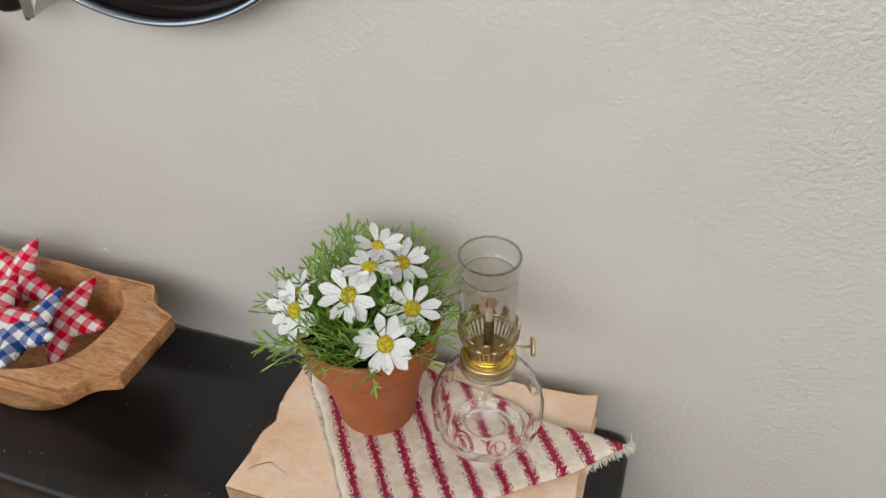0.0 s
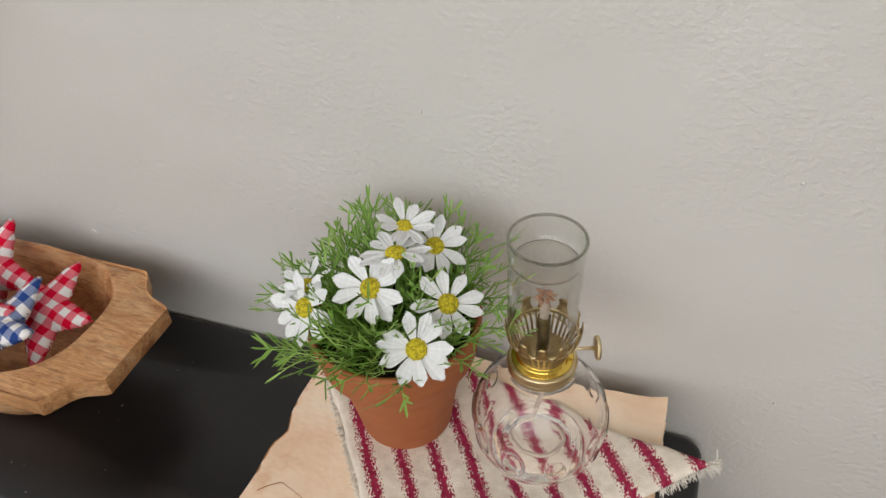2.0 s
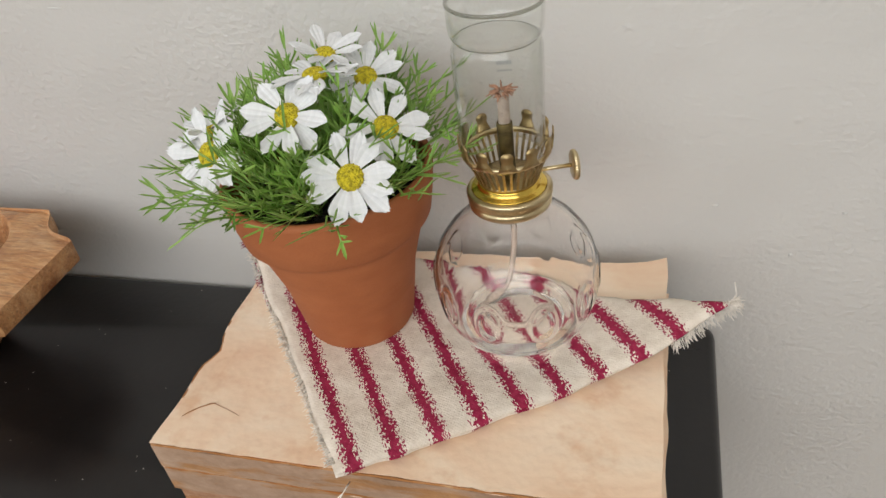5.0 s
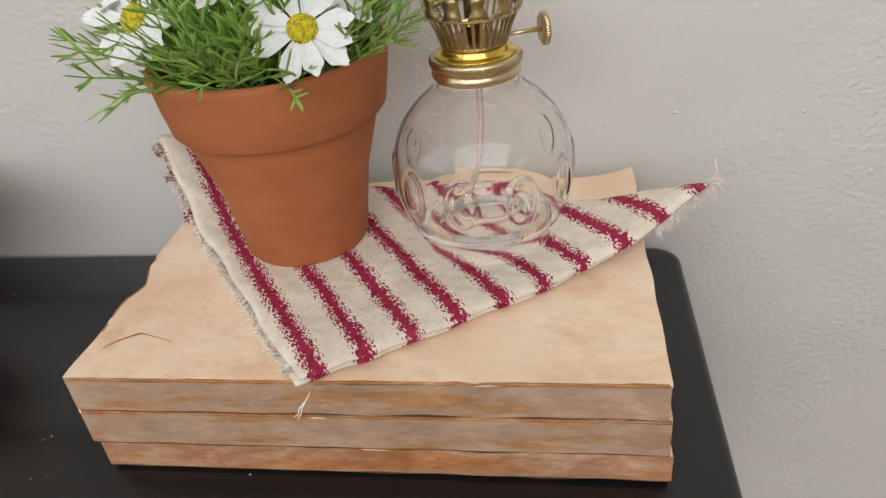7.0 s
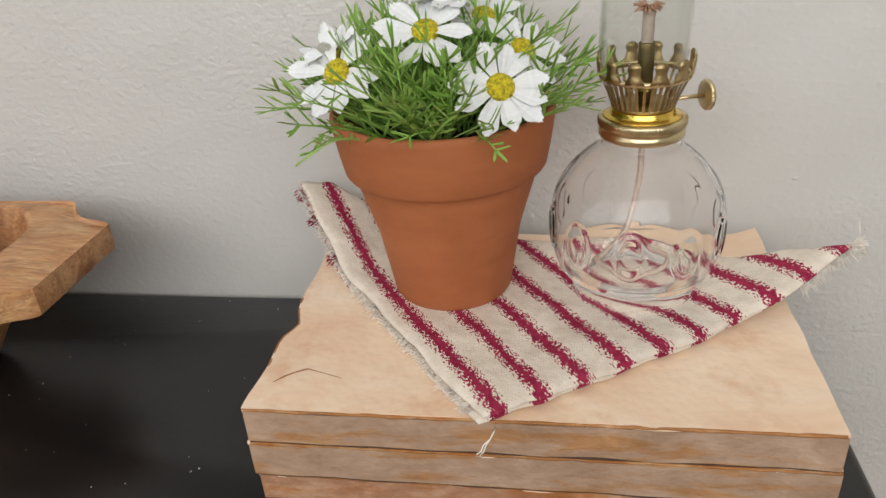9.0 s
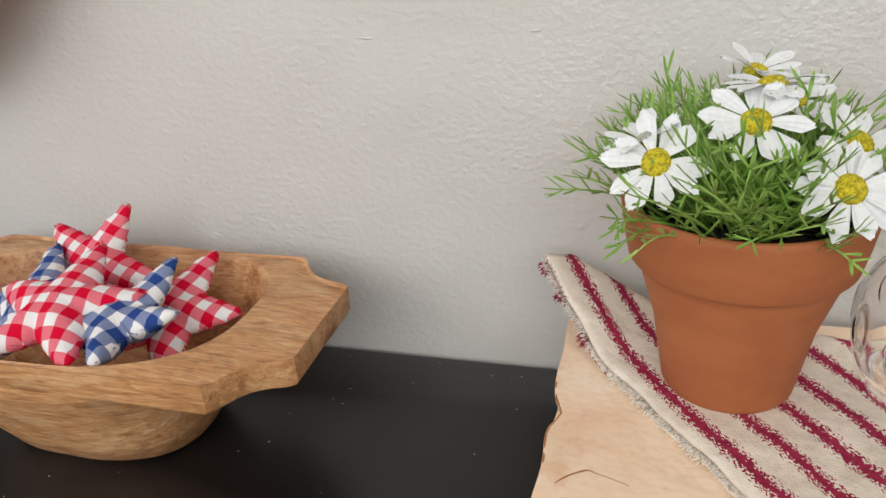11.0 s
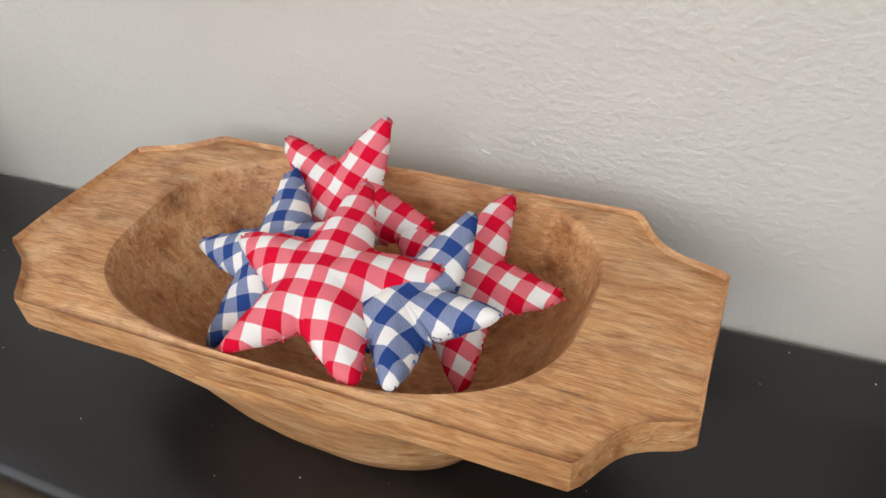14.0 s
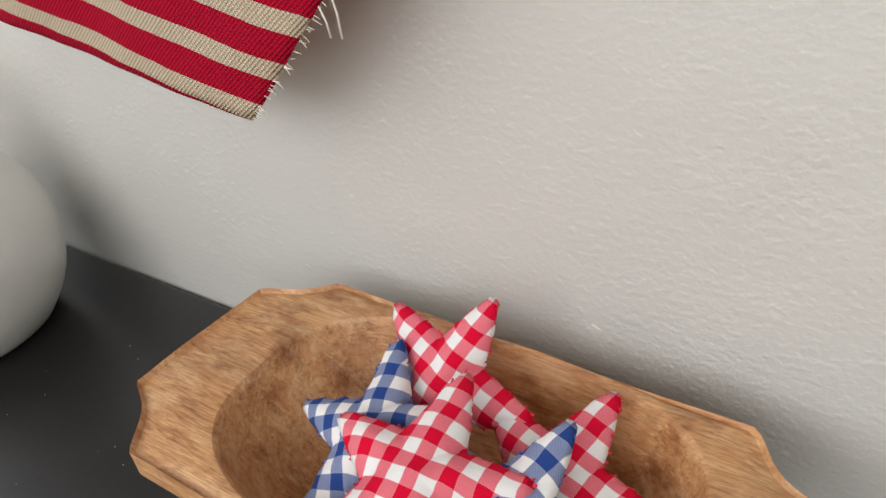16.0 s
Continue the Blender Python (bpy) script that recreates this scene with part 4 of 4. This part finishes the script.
def petal_bm(length, width, rnd):
    """A spoon-shaped petal with two shallow furrows and a toothed tip."""
    bm = bmesh.new()
    n, m = 9, 5
    rows = []
    cup, curl, dip = rnd.uniform(0.05, 0.16), rnd.uniform(-0.10, 0.10), rnd.uniform(-0.03, 0.06)
    teeth = rnd.uniform(0.03, 0.08)
    lean = rnd.uniform(-0.08, 0.08)
    for i in range(n + 1):
        f = i / n
        w = width * (0.26 + 0.74 * math.sin(min(1.0, f * 1.35) * math.pi / 2) ** 1.2)
        if f > 0.74:
            w *= 1 - 0.52 * ((f - 0.74) / 0.26) ** 2.0
        row = []
        for j in range(-m, m + 1):
            s = j / m
            tip = 0.10 * s * s + teeth * (0.5 - 0.5 * math.cos(s * math.pi * 3.0))
            ln = f * length * (1 - tip * max(0.0, (f - 0.6) / 0.4))
            z = cup * width * s * s + length * (curl * f * f + dip * math.sin(f * math.pi)) + 0.00028 * math.cos(s * math.pi * 3) * min(1, 2 * f)
            row.append(bm.verts.new((0.0028 + ln, s * w / 2 + lean * length * f * f, z)))
        rows.append(row)
    for a, b in zip(rows, rows[1:]):
        for j in range(2 * m):
            bm.faces.new((a[j], b[j], b[j + 1], a[j + 1]))
    return bm


def daisy(place, normal, size, count, seed, spin=0.0, fold=0.0):
    r = random.Random(seed)
    p = Vector(place) - plant.location
    stem_base = Vector((p.x * 0.35, p.y * 0.35, RIM * 0.86))
    nrm = Vector(normal).normalized()
    mid = stem_base.lerp(p, 0.6) - nrm * 0.008
    fl = part("flower", tube_bm([stem_base, mid, p - nrm * 0.004, p - nrm * 0.0012], [0.0010, 0.0009, 0.0009, 0.0022], 6), M_LEAF, plant, "white daisy with yellow centre")
    m = aim(p, nrm, spin)
    dome = bmesh.new()
    bmesh.ops.create_icosphere(dome, subdivisions=4, radius=1.0)
    for v in dome.verts:
        k = 1 + 0.09 * noise.noise(v.co * 9 + Vector((seed, 0, 0)))
        v.co = Vector((v.co.x * 0.0049 * k, v.co.y * 0.0049 * k, v.co.z * 0.0030 * k + 0.0008)) * (size / 0.0165)
    part("yellow_centre", dome, M_YELLOW, fl, at=m)
    for k in range(count):
        a = 2 * math.pi * k / count + r.uniform(-0.13, 0.13)
        tilt = r.uniform(-0.10, 0.20) + fold
        q = m @ Matrix.Rotation(a, 4, "Z") @ Matrix.Rotation(-tilt, 4, "Y") @ Matrix.Rotation(r.uniform(-0.12, 0.12), 4, "X") @ Matrix.Translation((0, 0, 0.0007 * (k % 2)))
        part("petal", petal_bm(size * r.uniform(0.82, 0.98), size * r.uniform(0.36, 0.45), r), M_PETAL, fl, at=q)


DAISIES = [((0.0155, -0.110, 0.9535), (0.22, -0.72, 0.66), 0.0172, 11, 0.2, 0.0), ((-0.0120, -0.0945, 0.970), (0.00, -0.62, 0.78), 0.0172, 10, 0.5, 0.0),
           ((-0.0430, -0.1050, 0.959), (-0.26, -0.74, 0.60), 0.0172, 10, 0.1, 0.05), ((0.0220, -0.0845, 0.960), (0.45, -0.50, 0.74), 0.0168, 9, 0.8, 0.0),
           ((-0.0060, -0.0770, 0.978), (-0.07, 0.12, 0.985), 0.0170, 11, 0.3, 0.0), ((0.0050, -0.0545, 0.967), (0.18, -0.45, 0.87), 0.0165, 10, 0.0, 0.05),
           ((-0.0095, -0.0570, 0.978), (0.25, -0.10, 0.96), 0.0150, 8, 0.4, 0.35), ((-0.0475, -0.0940, 0.962), (-0.40, -0.05, 0.92), 0.0140, 8, 0.2, 0.30)]
for k, (at, way, size, petals, spin, fold) in enumerate(DAISIES):
    daisy(at, way, size, petals, k + 1, spin, fold)


def clear_of_flowers(start, lean, length):
    """Whether a sprig stays out of the space in front of the flowers."""
    for at, way, size, *_ in DAISIES:
        c = Vector(at) - plant.location
        n = Vector(way).normalized()
        for f in (0.3, 0.5, 0.7, 0.85, 1.0, 1.15):
            d = Vector(start) + lean * length * f - c
            h = d.dot(n)
            if h > -0.001 and h < 0.03 and (d - n * h).length < size * 0.85:
                return False
    return True


rnd = random.Random(77)
for k in range(215):
    a = 2 * math.pi * (k * 0.618034) + rnd.uniform(-0.2, 0.2)
    q = math.sqrt((k + 0.5) / 215)
    r0 = 0.034 * math.sqrt(rnd.random()) * (0.35 + 0.65 * q)
    tilt = radians(6 + 56 * q ** 1.2 + rnd.uniform(-9, 9))
    if math.sin(a) < -0.3:
        tilt *= 0.9
    lean = Vector((math.sin(tilt) * math.cos(a), math.sin(tilt) * math.sin(a), math.cos(tilt)))
    if lean.y > 0.62:
        lean.y = 0.62
    length = rnd.uniform(0.030, 0.046) + 0.006 * q
    if abs(lean.x) > 0.55:
        length *= 0.86
    start = (r0 * math.cos(a), r0 * math.sin(a), RIM * 0.90)
    if not clear_of_flowers(start, lean, length + 0.008):
        length = 0.6 * length
        if not clear_of_flowers(start, lean, length + 0.006):
            continue
    part("sprig", sprig_bm(rnd, start, lean, length), M_LEAF, plant)
# drooping sprigs over the front rim and at the side
for x, y, lx, ly, lz, l in ((0.004, -0.030, 0.12, -0.9, 0.55, 0.032), (-0.020, -0.030, -0.5, -0.75, 0.45, 0.036), (-0.028, -0.016, -0.95, -0.25, 0.50, 0.024), (-0.026, -0.024, -0.8, -0.6, 0.40, 0.028), (0.016, -0.030, 0.25, -0.85, 0.5, 0.028), (0.030, -0.004, 0.9, -0.15, 0.55, 0.032)):
    part("sprig", sprig_bm(rnd, (x, y, RIM * 0.93), Vector((lx, ly, lz)), l * 0.82, 0.30), M_LEAF, plant)


# ---- oil lamp ----
LX, LY, LZ = 0.0674, -0.0801, BT + 0.0046
lamp = holder("oil_lamp", (LX, LY, LZ), "small clear glass oil lamp with brass burner and chimney", "oil lamp")


def oval_relief(a, z, r):
    """Two rows of raised oval rings round the globe."""
    h = 0.0
    for count, zc, hw, hh, phase, rise in ((10, 0.0330, 0.0047, 0.0080, 0.15, 0.0007), (8, 0.0520, 0.0052, 0.0060, 0.55, 0.00012)):
        step = 2 * math.pi / count
        da = ((a + phase) % step) - step / 2
        d = math.sqrt((da * r / hw) ** 2 + ((z - zc) / hh) ** 2)
        h += rise * math.exp(-((d - 1.0) / 0.22) ** 2)
    return h


def globe_profile(inner):
    out = []
    for k in range(0, 57):
        s = k / 56
        z = 0.0130 + s * (0.0665 - 0.0130)
        zc, rr = 0.0335, 0.0347
        d = (z - zc) / (0.0335 if z > zc else 0.0300)
        r = rr * (1 - min(1, abs(d)) ** 2.5 * (0.575 if z > zc else 0.33))
        out.append((r, z))
    return out


outer = [(0.0006, 0.0052), (0.0120, 0.0050), (0.0185, 0.0036), (0.0212, 0.0014), (0.0224, 0.0), (0.0246, 0.0004), (0.0254, 0.0022), (0.0252, 0.0052), (0.0243, 0.0085), (0.0236, 0.0105), (0.0234, 0.0118)] + globe_profile(False)
outer += [(0.0150, 0.0680), (0.0150, 0.0715)]
inner = [(0.0132, 0.0715), (0.0132, 0.0678)] + [(max(0.002, r - 0.0012), z) for r, z in reversed(globe_profile(True)) if z > 0.0158] + [(0.016, 0.0142), (0.008, 0.0136), (0.0006, 0.0134)]
OUTSIDE = {(round(r, 9), round(z, 9)) for r, z in outer}
font = part("glass_font", lathe(outer + inner, 240, True, False, lambda a, z, r: oval_relief(a, z, r) if (round(r, 9), round(z, 9)) in OUTSIDE and r > 0.0240 else 0), M_GLASS, lamp, "clear pressed glass base with raised ovals")
font.visible_shadow = False

wick_pts = [(0.0, 0.0, 0.075), (0.0005, 0.0, 0.055), (-0.0015, 0.001, 0.038), (-0.005, 0.002, 0.024), (-0.011, 0.004, 0.0160), (-0.015, -0.004, 0.0155), (-0.006, -0.013, 0.0155), (0.008, -0.012, 0.0155), (0.014, 0.0, 0.0156), (0.006, 0.008, 0.0158)]


def smooth_path(pts, n=6):
    p = [Vector(q) for q in pts]
    out = []
    for i in range(len(p) - 1):
        a, b, c, d = p[max(i - 1, 0)], p[i], p[i + 1], p[min(i + 2, len(p) - 1)]
        for k in range(n):
            s = k / n
            out.append(0.5 * ((2 * b) + (c - a) * s + (2 * a - 5 * b + 4 * c - d) * s * s + (3 * b - a - 3 * c + d) * s ** 3))
    return out + [p[-1]]


part("wick", tube_bm(smooth_path(wick_pts), 0.0012, 8), M_WICK, lamp, "cotton wick hanging in the glass")
Z0 = 0.926 - LZ                      # underside of the brass collar


def knurl(count, depth, z0, z1):
    return lambda a, z, r: depth * math.sin(a * count + z * 900) if z0 <= z <= z1 else 0


part("collar", lathe([(0.0146, Z0 - 0.0006), (0.0158, Z0 - 0.0004), (0.0164, Z0 + 0.0004), (0.0165, Z0 + 0.0014), (0.0162, Z0 + 0.0024), (0.0157, Z0 + 0.0031), (0.0162, Z0 + 0.0037), (0.0166, Z0 + 0.0042), (0.0168, Z0 + 0.0047), (0.0168, Z0 + 0.0066), (0.0165, Z0 + 0.0072), (0.0157, Z0 + 0.0075), (0.0118, Z0 + 0.0076)],
                  240, True, False, knurl(80, 0.00024, Z0 + 0.0046, Z0 + 0.0067)), M_BRASS_PALE, lamp, "knurled brass collar")
part("burner_base", lathe([(0.0150, Z0 + 0.0077), (0.0146, Z0 + 0.0080), (0.0128, Z0 + 0.0083), (0.0121, Z0 + 0.0088), (0.0121, Z0 + 0.0102), (0.0118, Z0 + 0.0107), (0.010, Z0 + 0.0108)], 72), M_BRASS, lamp, "bright gold burner base")
G0, G1 = Z0 + 0.0106, Z0 + 0.0228
part("gallery_floor", lathe([(0.0030, G0 + 0.0004), (0.0118, G0 + 0.0004), (0.0122, G0 + 0.0012), (0.0117, G0 + 0.0016), (0.0030, G0 + 0.0014)], 48), M_BRASS_DARK, lamp)
part("gallery_rim", lathe([(0.0158, G1 - 0.0008), (0.0168, G1 - 0.0004), (0.0171, G1 + 0.0006), (0.0166, G1 + 0.0014), (0.0158, G1 + 0.0012)], 96, False, True, knurl(40, 0.00012, 0, 1)), M_BRASS_PALE, lamp)


slat_base = bmesh.new()
for z, r in ((G0 + 0.0008, 0.0118), (G0 + 0.0060, 0.0136), (G1, 0.0164)):
    for y in (-0.00052, 0.00052):
        for d in (-0.00018, 0.00018):
            slat_base.verts.new((r + d, y, z))
slat_base.verts.ensure_lookup_table()
sv = slat_base.verts
for k in (0, 4):
    for q in ((0, 1, 5, 4), (1, 3, 7, 5), (3, 2, 6, 7), (2, 0, 4, 6)):
        slat_base.faces.new([sv[k + i] for i in q])
slat_mesh = mesh_from("slat", slat_base, M_BRASS_DARK, False)
for k in range(34):
    share("slat", slat_mesh, lamp, Matrix.Rotation(2 * math.pi * k / 34, 4, "Z"))

prong_base = bmesh.new()
rows = []
for f, w, r in ((0, 3.6, 0.0168), (0.20, 3.0, 0.0172), (0.40, 2.2, 0.0175), (0.58, 2.0, 0.0177), (0.76, 2.5, 0.0178), (0.90, 2.1, 0.0178), (1.0, 1.0, 0.0178)):
    z = G1 + 0.0004 + f * 0.0080
    rows.append([prong_base.verts.new((r + d, y * w / 1000, z)) for d, y in ((-0.0002, -1), (0.0002, -1), (0.0002, 1), (-0.0002, 1))])
for a, b in zip(rows, rows[1:]):
    for i in range(4):
        prong_base.faces.new((a[i], a[(i + 1) % 4], b[(i + 1) % 4], b[i]))
prong_base.faces.new(rows[0])
prong_base.faces.new(rows[-1])
prong_mesh = mesh_from("prong", prong_base, M_BRASS_DARK)
for k in range(12):
    share("prong", prong_mesh, lamp, Matrix.Rotation(2 * math.pi * (k + 0.4) / 12, 4, "Z") @ Matrix.Translation((0, 0, 0)))
part("wick_tube", lathe([(0.0030, G0), (0.0030, G1 + 0.0118), (0.0027, G1 + 0.0123), (0.0024, G1 + 0.0118), (0.0024, G0)], 24, False, True), M_TUBE, lamp, "tarnished olive wick tube")
part("wick_stub", tube_bm([(0, 0, G1 + 0.004), (0, 0, G1 + 0.012), (0.0002, 0, G1 + 0.0240)], [0.0024, 0.0023, 0.0022], 12), M_WICK, lamp)


def frayed_wick():
    r = random.Random(4)
    bms = []
    for k in range(46):
        a, l = r.uniform(0, 6.28), r.uniform(0.002, 0.0052)
        s = Vector((0.001 * math.cos(a), 0.001 * math.sin(a), G1 + 0.0228))
        e = s + Vector((math.cos(a) * l, math.sin(a) * l, r.uniform(0.0002, 0.0038)))
        bms.append(tube_bm([s, s.lerp(e, 0.5) + Vector((0, 0, 0.0013)), e], [0.0005, 0.0004, 0.0003], 4))
    return join(bms)


part("wick_end", frayed_wick(), M_CHAR, lamp, "singed frayed wick end")
kn = Vector((0.0920 - LX, -0.0715 - LY, 0))
kd = kn.normalized()
kz = 0.938 - LZ
part("wick_shaft", tube_bm([kd * 0.010 + Vector((0, 0, kz)), kn + Vector((0, 0, kz))], 0.00085, 10), M_BRASS_PALE, lamp)
wheel = part("wick_knob", lathe([(0.0010, -0.0012), (0.0050, -0.0012), (0.0058, -0.0007), (0.0058, 0.0007), (0.0050, 0.0012), (0.0036, 0.0007), (0.0010, 0.0007)], 144, True, False, lambda a, z, r: 0.00018 * math.sin(a * 36) if r > 0.0055 else 0), M_BRASS_PALE, lamp, "knurled brass wick knob")
wheel.matrix_local = aim(kn + Vector((0, 0, kz)), kd)

C0, C1 = G1 - 0.002, 1.0065 - LZ
CP = C1 - 0.0128                     # pinch below the chimney's mouth
chim_out = [(0.0150, C0), (0.0158, C0 + 0.004), (0.0162, C0 + 0.012), (0.0163, CP - 0.006), (0.0161, CP - 0.0028), (0.0152, CP - 0.0010), (0.0146, CP), (0.0154, CP + 0.0008), (0.0164, CP + 0.0022), (0.0168, CP + 0.005), (0.0170, C1 - 0.0012), (0.0169, C1 - 0.0002), (0.0164, C1)]
chim_in = [(r - 0.0008, z) for r, z in reversed(chim_out[:-2])]
chimney = part("chimney", lathe(chim_out + chim_in, 96, False, True), M_CHIMNEY, lamp, "clear glass chimney open at the top", at=Matrix.Translation((0.0, 0.0, 0.0)) @ Matrix.Shear("XY", 4, (0.045, 0.0)) @ Matrix.Translation((-0.0, 0, 0)))
chimney.matrix_local = Matrix.Translation((-0.045 * C0 + 0.0006, 0, 0)) @ Matrix.Shear("XY", 4, (0.045, 0.0))
chimney.visible_shadow = False
for r, z, w in ((0.0166, C1, 0.00075), (0.0146, CP, 0.00022)):
    ring = lathe([(r + w * math.cos(a), z + w * math.sin(a)) for a in [2 * math.pi * k / 10 for k in range(10)]], 96, False, True)
    lip = part("glass_lip", ring, M_LIPGLASS, chimney, "rounded grey glass lip")
    lip.visible_shadow = False
# print on the chimney: plain bars
bar = bmesh.new()
for k in range(5):
    a = math.pi / 2 + 0.12 - 0.075 * (k - 2)
    for row, hgt in ((0, 0.0016), (1, 0.0009)):
        z = CP - 0.0175 - row * 0.0028
        vs = [bar.verts.new((0.01655 * math.cos(a + s), 0.01655 * math.sin(a + s), z + h)) for s, h in ((-0.024, 0), (0.024, 0), (0.024, hgt), (-0.024, hgt))]
        bar.faces.new(vs)
mark = part("print_bars", bar, M_PRINT, lamp, "tiny grey print", False)
mark.matrix_local = chimney.matrix_local


# ---- white vase and flag ----
VX, VY = -0.714, -0.104
VR, VZ = 0.0835, TOP + 0.061
vase_profile = [(0.0005, TOP + 0.0004), (0.053, TOP + 0.0004), (0.0600, TOP + 0.0025)]
vase_profile += [(math.sqrt(VR * VR - (z - VZ) ** 2), z) for z in [TOP + 0.007 + 0.0065 * k for k in range(18)]]
vase_profile += [(0.040, TOP + 0.132), (0.034, TOP + 0.146), (0.033, TOP + 0.160), (0.038, TOP + 0.172), (0.035, TOP + 0.173), (0.029, TOP + 0.160), (0.029, TOP + 0.140), (0.0005, TOP + 0.130)]
vase = part("vase", lathe(vase_profile, 96), M_CERAMIC)
vase.location = (VX, VY, 0)
tagged(vase, "rounded white glazed ceramic vase standing on the black table", "vase")


def flag_bm(wide, high):
    bm = bmesh.new()
    nx, nz = 40, 26
    rows = {}
    for side in (0, 1):
        for i in range(nx + 1):
            for j in range(nz + 1):
                x, z = -wide * (1 - i / nx), high * j / nz
                slant = 0.72 * z
                y = 0.0012 * math.sin(x * 42 + z * 14) + 0.002 * noise.noise((x * 30, z * 30, 3)) + (0.0004 if side else -0.0004)
                rag = 0.0012 * noise.noise((z * 200, 7, 1)) if i == nx else 0
                rows[side, i, j] = bm.verts.new((x + slant + rag, y, z))
    for side in (0, 1):
        for i in range(nx):
            for j in range(nz):
                bm.faces.new((rows[side, i, j], rows[side, i + 1, j], rows[side, i + 1, j + 1], rows[side, i, j + 1]))
    e = [(i, 0) for i in range(nx)] + [(nx, j) for j in range(nz)] + [(nx - i, nz) for i in range(nx)] + [(0, nz - j) for j in range(nz)]
    for p, q in zip(e, e[1:] + e[:1]):
        bm.faces.new((rows[0, p[0], p[1]], rows[0, q[0], q[1]], rows[1, q[0], q[1]], rows[1, p[0], p[1]]))
    return bm


flag = holder("stick_flag", (-0.417, -0.05, 0.971), "small burlap stick flag with red and cream stripes in the vase", "flag")
ftilt = Matrix.Rotation(radians(10.5), 4, "Y")
part("cloth", flag_bm(0.235, 0.13), M_FLAG, flag, at=ftilt)


def flag_threads():
    r = random.Random(12)
    bms = []
    for k in range(60):
        z = r.uniform(0.0, 0.128)
        s = Vector((0.72 * z, 0.002 * math.sin(z * 14), z))
        e = s + Vector((r.uniform(0.001, 0.004), r.uniform(-0.001, 0.001), r.uniform(-0.003, 0.001)))
        bms.append(tube_bm([s - Vector((0.001, 0, 0)), s.lerp(e, 0.6), e], [0.0003, 0.00025, 0.0002], 3))
    for z, l in ((0.062, 0.016), (0.055, 0.010)):
        s = Vector((0.72 * z, 0.001, z))
        bms.append(tube_bm([s, s + Vector((0.003, 0, -l * 0.5)), s + Vector((0.0045, 0, -l))], 0.0004, 4))
    return join(bms)


part("loose_threads", flag_threads(), M_FRINGE, flag, "loose cream threads", at=ftilt)
stick_top = ftilt @ Vector((-0.235 + 0.72 * 0.02, -0.003, 0.02))
stick_low = Vector((VX + 0.417 + 0.012, VY + 0.05, TOP + 0.142 - 0.971))
part("stick", tube_bm([stick_low, stick_top], 0.003, 10), M_STICK, flag)


# ---- on the wall ----
mirror = holder("round_wall_tray", (-0.164, 0.0, 1.2365), "round dark glossy wall plate with a chrome rim", "wall plate")
turn = Matrix.Rotation(radians(90), 4, "X")
part("chrome_rim", lathe([(0.1450, 0.006), (0.1458, 0.020), (0.1476, 0.0235), (0.1494, 0.0225), (0.1502, 0.018), (0.1490, 0.006)], 128, False, True), M_CHROME, mirror, "polished chrome rim", at=turn)
part("dark_face", lathe([(0.0005, 0.010), (0.08, 0.011), (0.135, 0.012), (0.1455, 0.015), (0.1455, 0.008), (0.0005, 0.002)], 96), M_DARKGLASS, mirror, "dark reflective face", at=turn)
orn = holder("wall_ornament", (-0.2565, 0.0, 1.1185), "cream and zinc faceted wall ornament with a pointed tip", "wall ornament")
ob_bm = bmesh.new()
pts = [(-0.020, -0.004, 0.03), (-0.001, -0.026, -0.034), (0.004, -0.026, -0.0335), (0.034, -0.010, 0.03), (0.034, -0.002, 0.03), (0.003, -0.002, -0.031), (-0.020, -0.001, 0.03)]
va = [ob_bm.verts.new(p) for p in pts]
for f in ((0, 1, 5, 6), (1, 2, 5), (2, 3, 4, 5), (0, 6, 4, 3)):
    ob_bm.faces.new([va[i] for i in f])
ob_bm.faces.new((va[0], va[3], va[2], va[1]))
part("cream_panel", ob_bm, M_CREAM, orn, "", False)
part("zinc_edge", tube_bm([(-0.020, -0.004, 0.03), (0.0005, -0.0265, -0.034), (0.003, -0.0265, 0.03)], 0.0016, 8), M_ZINC, orn)
part("zinc_bar", box_bm(-0.0005, 0.006, -0.0275, -0.0255, -0.033, 0.03, 0.0005), M_ZINC, orn)
hook = part("black_hook", lathe([(0.0005, -0.036), (0.008, -0.036), (0.0105, -0.033), (0.0105, 0.03), (0.0005, 0.03)], 32), M_BLACK, orn, "black rounded bracket", at=Matrix.Translation((-0.0255, -0.012, 0.0015)))
